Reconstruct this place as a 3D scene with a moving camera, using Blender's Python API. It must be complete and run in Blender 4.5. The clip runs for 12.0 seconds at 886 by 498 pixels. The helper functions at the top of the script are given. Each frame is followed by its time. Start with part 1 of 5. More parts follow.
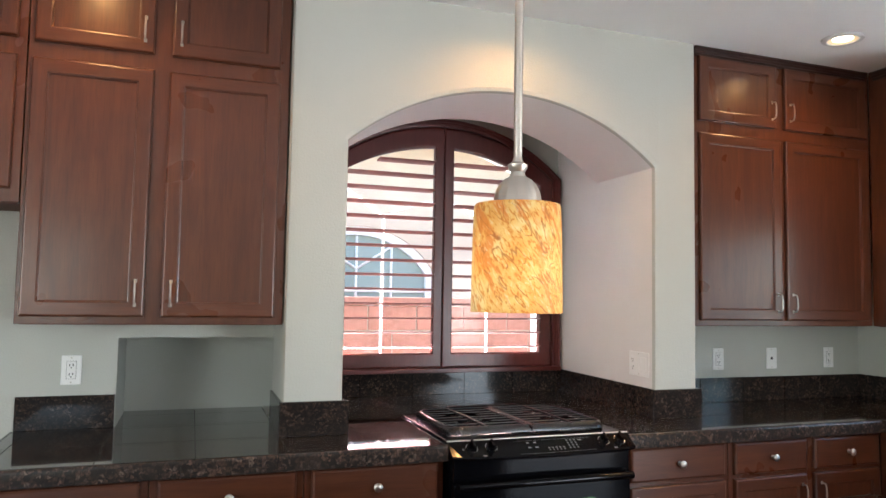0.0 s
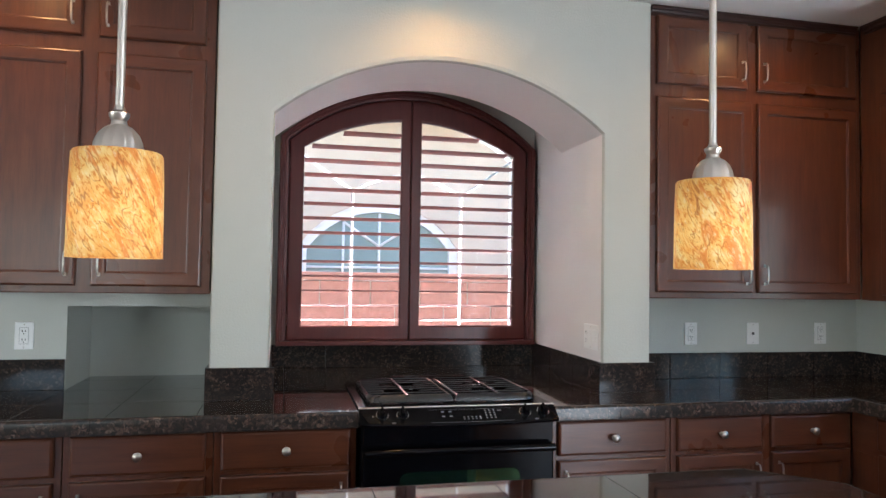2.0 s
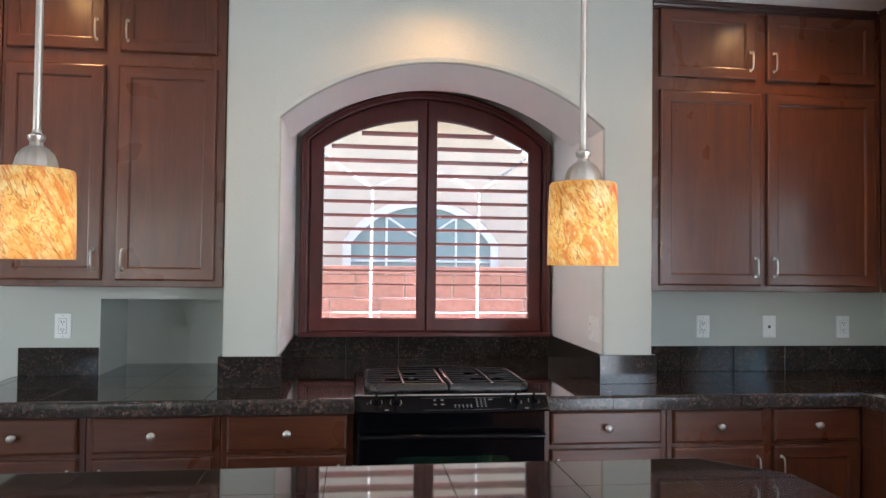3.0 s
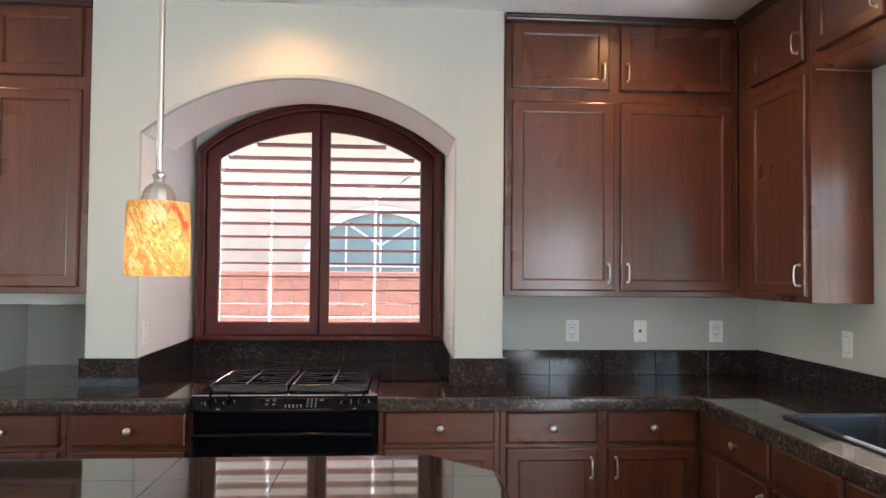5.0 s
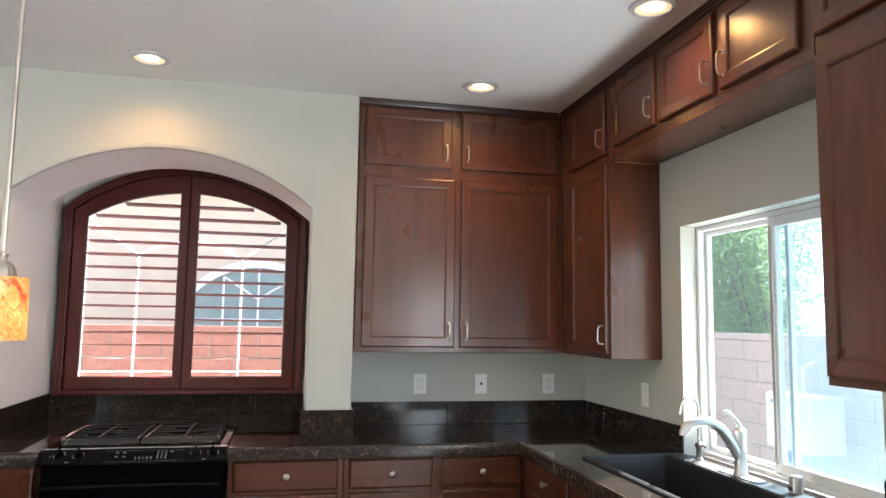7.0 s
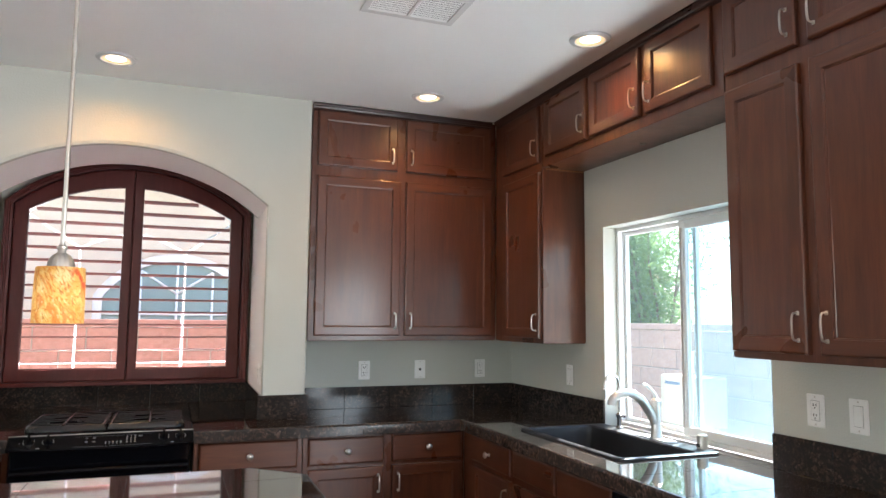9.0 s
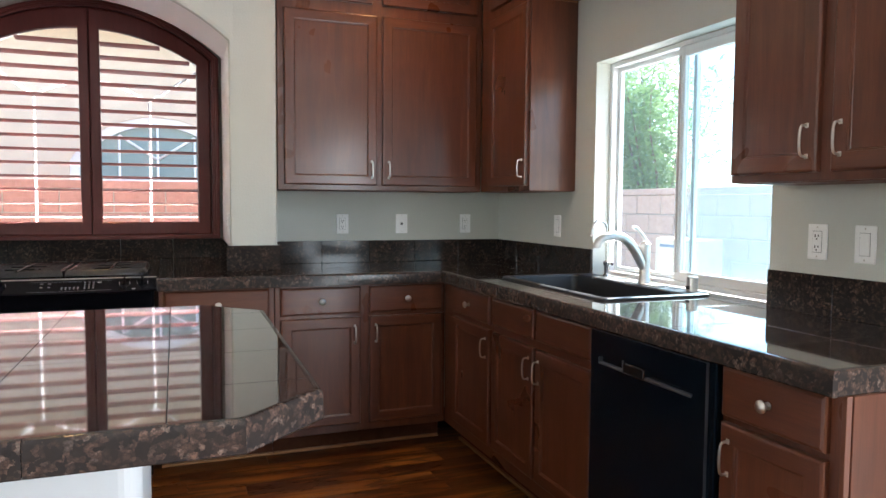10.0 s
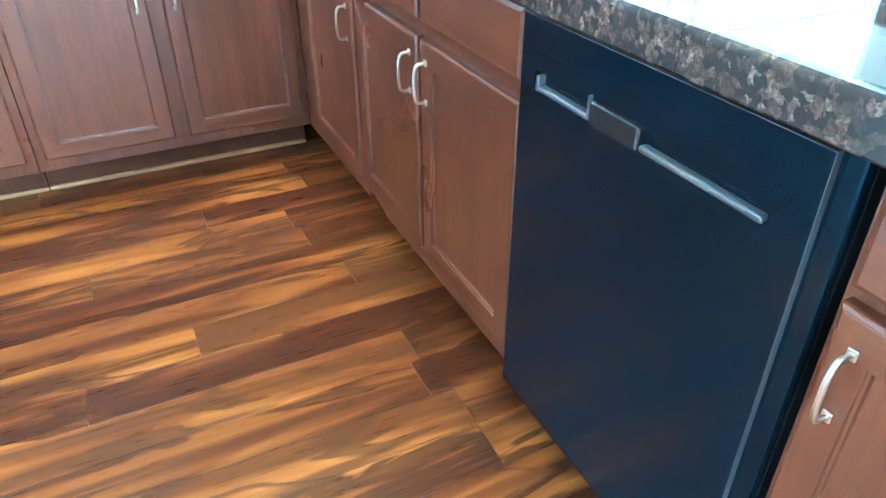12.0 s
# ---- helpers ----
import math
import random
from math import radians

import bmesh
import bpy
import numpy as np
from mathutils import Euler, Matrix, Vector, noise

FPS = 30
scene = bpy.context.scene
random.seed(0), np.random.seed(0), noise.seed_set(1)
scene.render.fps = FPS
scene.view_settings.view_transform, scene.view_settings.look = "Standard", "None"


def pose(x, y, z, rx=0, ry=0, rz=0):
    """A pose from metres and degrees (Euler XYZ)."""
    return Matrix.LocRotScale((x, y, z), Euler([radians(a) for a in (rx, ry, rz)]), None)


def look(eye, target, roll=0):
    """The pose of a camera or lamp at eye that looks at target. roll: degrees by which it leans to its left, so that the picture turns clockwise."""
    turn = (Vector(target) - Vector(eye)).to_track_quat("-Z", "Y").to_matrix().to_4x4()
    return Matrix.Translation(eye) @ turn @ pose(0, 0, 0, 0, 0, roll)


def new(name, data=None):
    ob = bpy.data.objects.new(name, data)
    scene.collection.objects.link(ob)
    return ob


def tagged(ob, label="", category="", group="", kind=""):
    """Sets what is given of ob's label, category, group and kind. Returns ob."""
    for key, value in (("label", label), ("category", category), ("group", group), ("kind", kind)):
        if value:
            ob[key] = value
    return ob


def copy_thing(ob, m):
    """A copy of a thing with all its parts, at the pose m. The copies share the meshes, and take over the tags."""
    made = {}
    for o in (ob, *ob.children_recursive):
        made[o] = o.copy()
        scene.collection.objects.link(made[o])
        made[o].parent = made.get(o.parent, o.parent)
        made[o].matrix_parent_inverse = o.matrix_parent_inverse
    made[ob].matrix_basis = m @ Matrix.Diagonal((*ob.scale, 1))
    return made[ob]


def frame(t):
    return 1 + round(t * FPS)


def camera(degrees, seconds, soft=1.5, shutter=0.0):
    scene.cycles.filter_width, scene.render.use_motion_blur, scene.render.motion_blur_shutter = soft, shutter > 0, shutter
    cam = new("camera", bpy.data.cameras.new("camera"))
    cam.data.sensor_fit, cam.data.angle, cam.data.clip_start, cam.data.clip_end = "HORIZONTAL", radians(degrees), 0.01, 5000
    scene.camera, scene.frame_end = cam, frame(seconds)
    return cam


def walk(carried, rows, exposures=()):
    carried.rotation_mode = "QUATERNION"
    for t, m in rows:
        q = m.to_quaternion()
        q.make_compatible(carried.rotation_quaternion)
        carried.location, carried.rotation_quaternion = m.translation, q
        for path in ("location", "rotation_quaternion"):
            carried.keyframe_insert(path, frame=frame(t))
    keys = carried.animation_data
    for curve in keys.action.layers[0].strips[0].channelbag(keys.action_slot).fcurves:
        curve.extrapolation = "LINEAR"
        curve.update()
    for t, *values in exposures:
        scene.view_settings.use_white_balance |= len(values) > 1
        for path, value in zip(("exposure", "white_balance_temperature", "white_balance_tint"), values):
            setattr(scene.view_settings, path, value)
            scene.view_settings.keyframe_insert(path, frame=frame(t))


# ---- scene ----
cam = camera(64.2, 12.0)
PATH = [
    (0, (0.089, 0.046, 1.49), (0.754, 1.928, 1.62), 1.0),
    (0.5, (0.22, -0.012, 1.48), (0.859, 1.879, 1.602), 0.9),
    (1, (0.388, -0.013, 1.462), (0.99, 1.892, 1.574), 0.9),
    (1.5, (0.54, -0.046, 1.445), (1.079, 1.878, 1.539), 0.9),
    (2, (0.714, -0.13, 1.453), (1.155, 1.819, 1.527), 0.9),
    (2.5, (0.838, -0.226, 1.47), (1.17, 1.746, 1.521), 0.8),
    (4.5, (1.651, -0.454, 1.433), (1.793, 1.54, 1.49), 0.5),
    (5, (1.842, -0.514, 1.485), (1.985, 1.48, 1.545), 0.5),
    (5.5, (2.027, -0.533, 1.52), (2.196, 1.458, 1.599), 0.6),
    (6, (2.121, -0.615, 1.53), (2.343, 1.369, 1.65), 0.7),
    (6.5, (2.096, -0.766, 1.529), (2.404, 1.203, 1.698), 0.8),
    (7, (2.028, -0.901, 1.523), (2.454, 1.042, 1.731), 0.9),
    (9, (1.659, -1.154, 1.487), (2.37, 0.705, 1.686), 0.5),
    (9.5, (1.716, -1.129, 1.401), (2.423, 0.739, 1.499), 0.4),
    (10, (1.867, -0.948, 1.288), (2.577, 0.918, 1.162), 0.4),
    (10.5, (2.032, -0.758, 1.177), (2.77, 1.046, 0.728), 0.1),
    (11, (2.262, -0.473, 1.133), (3.05, 1.196, 0.363), 0.2),
    (11.5, (2.448, -0.15, 1.142), (3.213, 1.412, 0.155), 0.0),
    (12, (2.602, 0.17, 1.154), (3.331, 1.677, 0.059), -0.1),
]
EXPOSURES = [(0.0, 2.68, 6200, 9), (2.5, 2.46, 5800, 8), (4.5, 2.72, 6050, 9), (7.0, 2.60, 6250, 9), (9.0, 2.58, 6200, 9), (10.0, 2.58, 6150, 9), (10.5, 3.05, 6700, 13), (11.0, 4.08, 6900, 16), (11.5, 4.92, 4700, -3), (12.0, 5.5, 3950, -22)]
walk(cam, [(t, look(eye, target, roll)) for t, eye, target, roll in PATH], EXPOSURES)

# ---- world, sun, lamps ----
SUN_AZ, SUN_EL = math.atan2(0.447, 0.894), radians(42)
world = bpy.data.worlds.new("sky")
scene.world = world
world.use_nodes = True
wn = world.node_tree
sky = wn.nodes.new("ShaderNodeTexSky")
sky.sky_type, sky.sun_disc = "NISHITA", False
sky.sun_elevation, sky.sun_rotation = SUN_EL, math.pi / 2 - SUN_AZ
wn.links.new(sky.outputs[0], wn.nodes["Background"].inputs[0])
wn.nodes["Background"].inputs[1].default_value = 0.15


def lamp(name, kind, m, energy, colour=(1, 1, 1), **settings):
    data = bpy.data.lights.new(name, kind)
    data.energy, data.color = energy, colour
    ob = new(name, data)
    ob.matrix_world = m
    return data


sun_to = Vector((math.cos(SUN_EL) * math.cos(SUN_AZ), math.cos(SUN_EL) * math.sin(SUN_AZ), math.sin(SUN_EL)))
sun = lamp("sun", "SUN", look(sun_to * 20, (0, 0, 0)), 5.0, (1, 0.95, 0.87))
sun.angle = radians(0.5)
# daylight in the openings: the patio door in the east wall and the west window
patio = lamp("patio_daylight", "AREA", look((3.97, -2.0, 1.05), (0.0, -1.2, 1.55)), 31, (0.88, 0.94, 1.0))
patio.shape, patio.size, patio.size_y = "RECTANGLE", 2.5, 2.0
west = lamp("west_daylight", "AREA", look((-3.62, -0.6, 1.5), (2.0, 0.0, 1.4)), 9, (1.0, 0.96, 0.90))
west.shape, west.size, west.size_y = "RECTANGLE", 1.9, 1.15
# added fill lamp, set in a made-up opening of the unseen wall
south = lamp("south_daylight", "AREA", look((-2.3, -5.62, 1.6), (1.5, 1.5, 1.4)), 1.6, (0.95, 0.98, 1.0))
south.shape, south.size, south.size_y = "RECTANGLE", 2.0, 1.3
# added lamp hidden below the sink window, for light bounced up from the ground
sink_fill = lamp("sink_window_daylight", "AREA", look((4.20, 1.53, 0.80), (3.45, 1.53, 2.2)), 4.4, (1.0, 0.97, 0.93))
sink_fill.shape, sink_fill.size, sink_fill.size_y = "RECTANGLE", 1.1, 0.34
# added strip lamp hidden behind the bottom rail, brightening slats and niche
sill = lamp("arch_window_daylight", "AREA", look((1.41, 3.90, 1.10), (1.41, 3.50, 2.1)), 115, (0.94, 0.97, 1.0))
sill.shape, sill.size, sill.size_y = "RECTANGLE", 1.25, 0.07


# ---- materials ----
class Nodes:
    """A node material under construction."""

    def __init__(self, name):
        self.mat = bpy.data.materials.new(name)
        self.mat.use_nodes = True
        self.tree = self.mat.node_tree
        self.bsdf = self.tree.nodes["Principled BSDF"]
        self.out = self.tree.nodes["Material Output"]

    def add(self, kind, **values):
        n = self.tree.nodes.new("ShaderNode" + kind)
        for key, value in values.items():
            if key in n.inputs:
                n.inputs[key].default_value = value
            elif key == "operation":
                n.operation = value
            elif key == "feature":
                n.feature = value
            elif key == "data_type":
                n.data_type = value
            elif key == "wave_profile":
                n.wave_profile = value
            elif key == "blend_type":
                n.blend_type = value
        return n

    def link(self, a, b):
        self.tree.links.new(a, b)

    def coords(self, scale=(1, 1, 1), shift=True):
        c = self.add("TexCoord")
        m = self.add("Mapping")
        m.inputs["Scale"].default_value = scale
        self.link(c.outputs["Object"], m.inputs["Vector"])
        if shift:
            o = self.add("ObjectInfo")
            k = self.add("Math", operation="MULTIPLY")
            k.inputs[1].default_value = 37.0
            self.link(o.outputs["Random"], k.inputs[0])
            x = self.add("CombineXYZ")
            for i in range(3):
                self.link(k.outputs[0], x.inputs[i])
            self.link(x.outputs[0], m.inputs["Location"])
        return m.outputs[0]

    def noise(self, vec, scale, detail=4.0, rough=0.55, distortion=0.0):
        n = self.add("TexNoise")
        n.inputs["Scale"].default_value, n.inputs["Detail"].default_value = scale, detail
        n.inputs["Roughness"].default_value, n.inputs["Distortion"].default_value = rough, distortion
        self.link(vec, n.inputs["Vector"])
        return n.outputs["Fac"]

    def ramp(self, fac, *stops):
        r = self.add("ValToRGB")
        e = r.color_ramp.elements
        while len(e) < len(stops):
            e.new(0.5)
        for el, (p, c) in zip(e, stops):
            el.position = p
            el.color = (*c, 1) if isinstance(c, tuple) else (c, c, c, 1)
        self.link(fac, r.inputs[0])
        return r.outputs[0]

    def mix(self, fac, a, b, blend="MIX"):
        m = self.add("Mix", data_type="RGBA", blend_type=blend)
        for socket, value in ((m.inputs["Factor"], fac), (m.inputs[6], a), (m.inputs[7], b)):
            if isinstance(value, bpy.types.NodeSocket):
                self.link(value, socket)
            elif isinstance(value, tuple):
                socket.default_value = (*value, 1)
            else:
                socket.default_value = value
        return m.outputs[2]

    def set(self, **values):
        for key, value in values.items():
            socket = self.bsdf.inputs[key.replace("_", " ")]
            if isinstance(value, bpy.types.NodeSocket):
                self.link(value, socket)
            else:
                socket.default_value = (*value, 1) if isinstance(value, tuple) and len(value) == 3 else value
        return self

    def bump(self, height, strength, distance):
        b = self.add("Bump")
        b.inputs["Strength"].default_value, b.inputs["Distance"].default_value = strength, distance
        self.link(height, b.inputs["Height"])
        self.link(b.outputs[0], self.bsdf.inputs["Normal"])
        return self


def painted(name, colour, bump=0.25, rough=0.55, scale=140.0):
    n = Nodes(name)
    v = n.coords(shift=False)
    big = n.noise(v, 1.3, 3)
    low = tuple(c * 0.95 for c in colour)
    n.set(Base_Color=n.ramp(big, (0.3, low), (0.7, colour)), Roughness=rough)
    n.bump(n.noise(v, scale, 3, 0.5), bump, 0.004)
    return n.mat


def stained_wood(name, along, dark, mid, light, rough=0.26, coat=0.42):
    n = Nodes(name)
    scale = [9.0, 9.0, 9.0]
    scale[along] = 0.8
    v = n.coords(tuple(scale))
    grain = n.noise(v, 3.0, 6, 0.6, 0.6)
    w = n.coords((1.5, 1.5, 1.5))
    cloud = n.noise(w, 2.2, 3, 0.5, 0.4)
    fine = [90.0, 90.0, 90.0]
    fine[along] = 3.0
    pore = n.noise(n.coords(tuple(fine)), 4.0, 2)
    base = n.ramp(grain, (0.25, dark), (0.5, mid), (0.8, light))
    base = n.mix(n.ramp(cloud, (0.35, 0.0), (0.7, 0.55)), base, dark)
    # cathedral figure: rings cut at a slant, mirrored from board to board
    place = n.add("SeparateXYZ")
    n.link(n.add("TexCoord").outputs["Object"], place.inputs[0])
    luck = n.add("ObjectInfo").outputs["Random"]
    across = n.add("Math", operation="ADD")
    n.link(place.outputs[0 if along == 2 else 2], across.inputs[0])
    n.link(luck, across.inputs[1])
    fold = n.add("Math", operation="PINGPONG")
    fold.inputs[1].default_value = 0.17
    n.link(across.outputs[0], fold.inputs[0])
    slant = n.add("Math", operation="MULTIPLY_ADD")
    slant.inputs[1].default_value = 0.15
    n.link(place.outputs[along], slant.inputs[0])
    n.link(luck, slant.inputs[2])
    cut = n.add("CombineXYZ")
    n.link(fold.outputs[0], cut.inputs[0])
    n.link(slant.outputs[0], cut.inputs[1])
    rings = n.add("TexWave", wave_profile="SAW")
    rings.wave_type, rings.rings_direction = "RINGS", "Z"
    rings.inputs["Scale"].default_value, rings.inputs["Distortion"].default_value = 14.0, 0.7
    rings.inputs["Detail"].default_value, rings.inputs["Detail Scale"].default_value = 2.0, 1.0
    n.link(cut.outputs[0], rings.inputs["Vector"])
    base = n.mix(n.ramp(rings.outputs["Fac"], (0.0, 0.07), (0.30, 0.0)), base, dark)
    o = n.add("ObjectInfo")
    base = n.mix(n.ramp(o.outputs["Random"], (0.0, 0.0), (1.0, 0.22)), base, light)
    base = n.mix(n.ramp(pore, (0.3, 0.25), (0.5, 0.0)), base, tuple(c * 0.5 for c in dark))
    n.set(Base_Color=base, Roughness=n.ramp(cloud, (0.3, rough), (0.7, rough + 0.12)), Coat_Weight=coat, Coat_Roughness=0.18, Specular_IOR_Level=0.42)
    return n.bump(pore, 0.12, 0.001).mat


CH = ((0.054, 0.0155, 0.0072), (0.098, 0.0288, 0.0126), (0.152, 0.0480, 0.0208))
wood_v = stained_wood("cherry_stained_wood", 2, *CH)
wood_h = stained_wood("cherry_stained_wood_rail", 0, *CH)
wood_dark = stained_wood("dark_crown_wood", 0, (0.022, 0.007, 0.005), (0.036, 0.011, 0.007), (0.05, 0.016, 0.01))
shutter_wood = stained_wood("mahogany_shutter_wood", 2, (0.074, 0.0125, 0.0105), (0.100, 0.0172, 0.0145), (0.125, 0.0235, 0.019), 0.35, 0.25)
# slats: the shutters' mahogany, lightened for the daylight on their undersides
lit_slat_wood = stained_wood("daylit_slat_mahogany", 0, (0.25, 0.088, 0.077), (0.30, 0.108, 0.094), (0.34, 0.125, 0.108), 0.35, 0.2)
shoe_wood = stained_wood("golden_shoe_wood", 0, (0.16, 0.07, 0.025), (0.26, 0.12, 0.045), (0.36, 0.18, 0.07), 0.4, 0.1)
raw_wood = stained_wood("raw_edge_wood", 2, (0.085, 0.027, 0.012), (0.13, 0.043, 0.020), (0.18, 0.064, 0.030), 0.5, 0.02)

wall_paint = painted("sage_grey_wall_paint", (0.53, 0.54, 0.49), 0.35, 0.6)
# wall paint of the niche, paled to carry the window's light on it
niche_lit_paint = painted("window_lit_niche_paint", (0.80, 0.775, 0.755), 0.3, 0.6)
ceiling_paint = painted("white_ceiling_paint", (0.88, 0.885, 0.87), 0.3, 0.75)
white_paint = painted("white_trim_paint", (0.66, 0.66, 0.65), 0.05, 0.4)


def granite_material(name, polish, grain):
    n = Nodes(name)
    v = n.coords((1, 1, 1))
    wob = n.add("TexNoise")
    wob.inputs["Scale"].default_value, wob.inputs["Detail"].default_value = 45.0, 3.0
    n.link(v, wob.inputs["Vector"])
    bent = n.mix(0.035, v, wob.outputs["Color"], "ADD")
    big = n.add("TexVoronoi", feature="F1")
    big.inputs["Scale"].default_value, big.inputs["Randomness"].default_value = grain, 1.0
    n.link(bent, big.inputs["Vector"])
    sep = n.add("SeparateColor")
    n.link(big.outputs["Color"], sep.inputs[0])
    small = n.noise(v, 210.0, 4, 0.7)
    cloud = n.noise(v, 16.0, 3, 0.5)
    crystal = n.ramp(sep.outputs[0], (0.0, (0.010, 0.010, 0.012)), (0.36, (0.018, 0.017, 0.018)), (0.44, (0.055, 0.038, 0.030)), (0.66, (0.115, 0.066, 0.046)), (0.84, (0.20, 0.115, 0.080)), (1.0, (0.26, 0.19, 0.15)))
    crystal = n.mix(n.ramp(big.outputs["Distance"], (0.35, 0.0), (0.8, 0.75)), crystal, (0.016, 0.014, 0.014))
    crystal = n.mix(n.ramp(small, (0.42, 0.7), (0.58, 0.0)), crystal, (0.018, 0.016, 0.016))
    crystal = n.mix(n.ramp(cloud, (0.40, 0.65), (0.62, 0.0)), crystal, (0.022, 0.018, 0.017))
    if polish > 0.15:
        crystal = n.mix(0.22, crystal, (0.060, 0.045, 0.038))
    else:
        crystal = n.mix(0.5, crystal, (0.017, 0.014, 0.013))
    n.set(Base_Color=crystal, Roughness=polish, IOR=1.5, Specular_IOR_Level=0.5 if polish < 0.1 else 0.25, Coat_Weight=0.5 if polish < 0.1 else 0.0, Coat_Roughness=0.015, Coat_IOR=1.6)
    return n.mat


granite = granite_material("polished_brown_granite", 0.06, 120.0)
granite_splash = granite_material("satin_brown_granite", 0.11, 110.0)
granite_edge = granite_material("brown_granite_edge", 0.16, 82.0)
grout = painted("dark_grout", (0.035, 0.03, 0.028), 0.2, 0.8)


def plain(name, colour, rough=0.4, metal=0.0, wear=0.06, scale=60.0, **more):
    n = Nodes(name)
    v = n.coords()
    f = n.noise(v, scale, 4, 0.6)
    n.set(Base_Color=n.ramp(f, (0.3, tuple(c * (1 - wear) for c in colour)), (0.7, colour)),
          Roughness=n.ramp(n.noise(v, 7.0, 3), (0.3, rough), (0.7, min(1.0, rough * 1.25))), Metallic=metal, **more)
    return n.mat


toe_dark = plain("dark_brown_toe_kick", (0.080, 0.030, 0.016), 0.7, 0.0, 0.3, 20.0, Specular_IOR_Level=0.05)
nickel = plain("brushed_nickel", (0.56, 0.52, 0.47), 0.32, 1.0)
chrome = plain("satin_chrome", (0.68, 0.67, 0.65), 0.16, 1.0)
steel_faucet = plain("stainless_faucet_steel", (0.72, 0.70, 0.67), 0.36, 1.0)
black_gloss = plain("black_appliance_enamel", (0.003, 0.003, 0.004), 0.09, 0.0, 0.1, Specular_IOR_Level=0.14)
black_satin = plain("black_dishwasher_panel", (0.003, 0.006, 0.010), 0.16, 0.0, 0.1, Specular_IOR_Level=0.24, Specular_Tint=(0.5, 0.78, 1.0))
highlight_grey = plain("edge_highlight_metal", (0.16, 0.16, 0.17), 0.35, 0.8)
lip_grey = plain("satin_grey_handle_lip", (0.13, 0.13, 0.135), 0.34, 0.6)
black_mat = plain("matt_black_iron", (0.010, 0.010, 0.011), 0.22, Specular_IOR_Level=0.6)
black_glass = plain("oven_window_glass", (0.004, 0.012, 0.009), 0.03, 0.0, 0.0, IOR=1.9, Specular_Tint=(0.55, 1.0, 0.45))
legend_grey = plain("printed_grey_legend", (0.15, 0.15, 0.16), 0.5)
sink_black = plain("black_composite_sink", (0.016, 0.019, 0.024), 0.38)
plate_white = plain("white_plastic_plate", (0.88, 0.88, 0.86), 0.35, 0.0, 0.02)
gap_shade = plain("painted_gap_shade", (0.30, 0.30, 0.29), 0.6)
slot_dark = plain("dark_socket_slot", (0.03, 0.03, 0.03), 0.6)
vinyl_white = plain("white_vinyl_frame", (0.78, 0.80, 0.80), 0.35, 0.0, 0.03)
vent_white = plain("white_vent_metal", (0.66, 0.66, 0.65), 0.45, 0.0, 0.03)
dark_void = plain("dark_void", (0.012, 0.011, 0.011), 0.8)
beige_box = plain("beige_equipment_plastic", (0.62, 0.56, 0.44), 0.5)
blue_base = plain("blue_grey_plastic", (0.16, 0.22, 0.32), 0.5)


def pane_material(name, tint, shine=0.02, haze=0.0, haze_colour=(0.8, 0.82, 0.85)):
    n = Nodes(name)
    clear = n.add("BsdfTransparent")
    clear.inputs[0].default_value = (*tint, 1)
    gloss = n.add("BsdfGlossy")
    gloss.inputs["Roughness"].default_value = 0.02
    m = n.add("MixShader")
    m.inputs[0].default_value = shine
    n.link(clear.outputs[0], m.inputs[1])
    n.link(gloss.outputs[0], m.inputs[2])
    last = m.outputs[0]
    if haze:
        d = n.add("BsdfDiffuse")
        d.inputs[0].default_value = (*haze_colour, 1)
        t = n.add("BsdfTranslucent")
        t.inputs[0].default_value = (*haze_colour, 1)
        dt = n.add("MixShader")
        n.link(d.outputs[0], dt.inputs[1])
        n.link(t.outputs[0], dt.inputs[2])
        h = n.add("MixShader")
        h.inputs[0].default_value = haze
        n.link(last, h.inputs[1])
        n.link(dt.outputs[0], h.inputs[2])
        last = h.outputs[0]
    n.link(last, n.out.inputs["Surface"])
    return n.mat


# blue tint and haze in the glass give the washed-out glare outdoors
hazed_glass = pane_material("hazed_window_glass", (0.74, 0.84, 0.87), 0.02, 0.045, (0.46, 0.66, 0.78))
niche_glass = pane_material("clear_niche_window_glass", (0.96, 0.95, 0.92), 0.02)
# mesh haze, with the blue of the bright sky put into its tint
screen_mesh = pane_material("tinted_insect_screen", (0.46, 0.61, 0.69), 0.03, 0.20, (0.48, 0.58, 0.64))
far_glass = plain("dark_teal_window_glass", (0.26, 0.35, 0.34), 0.12, 0.0, 0.1)


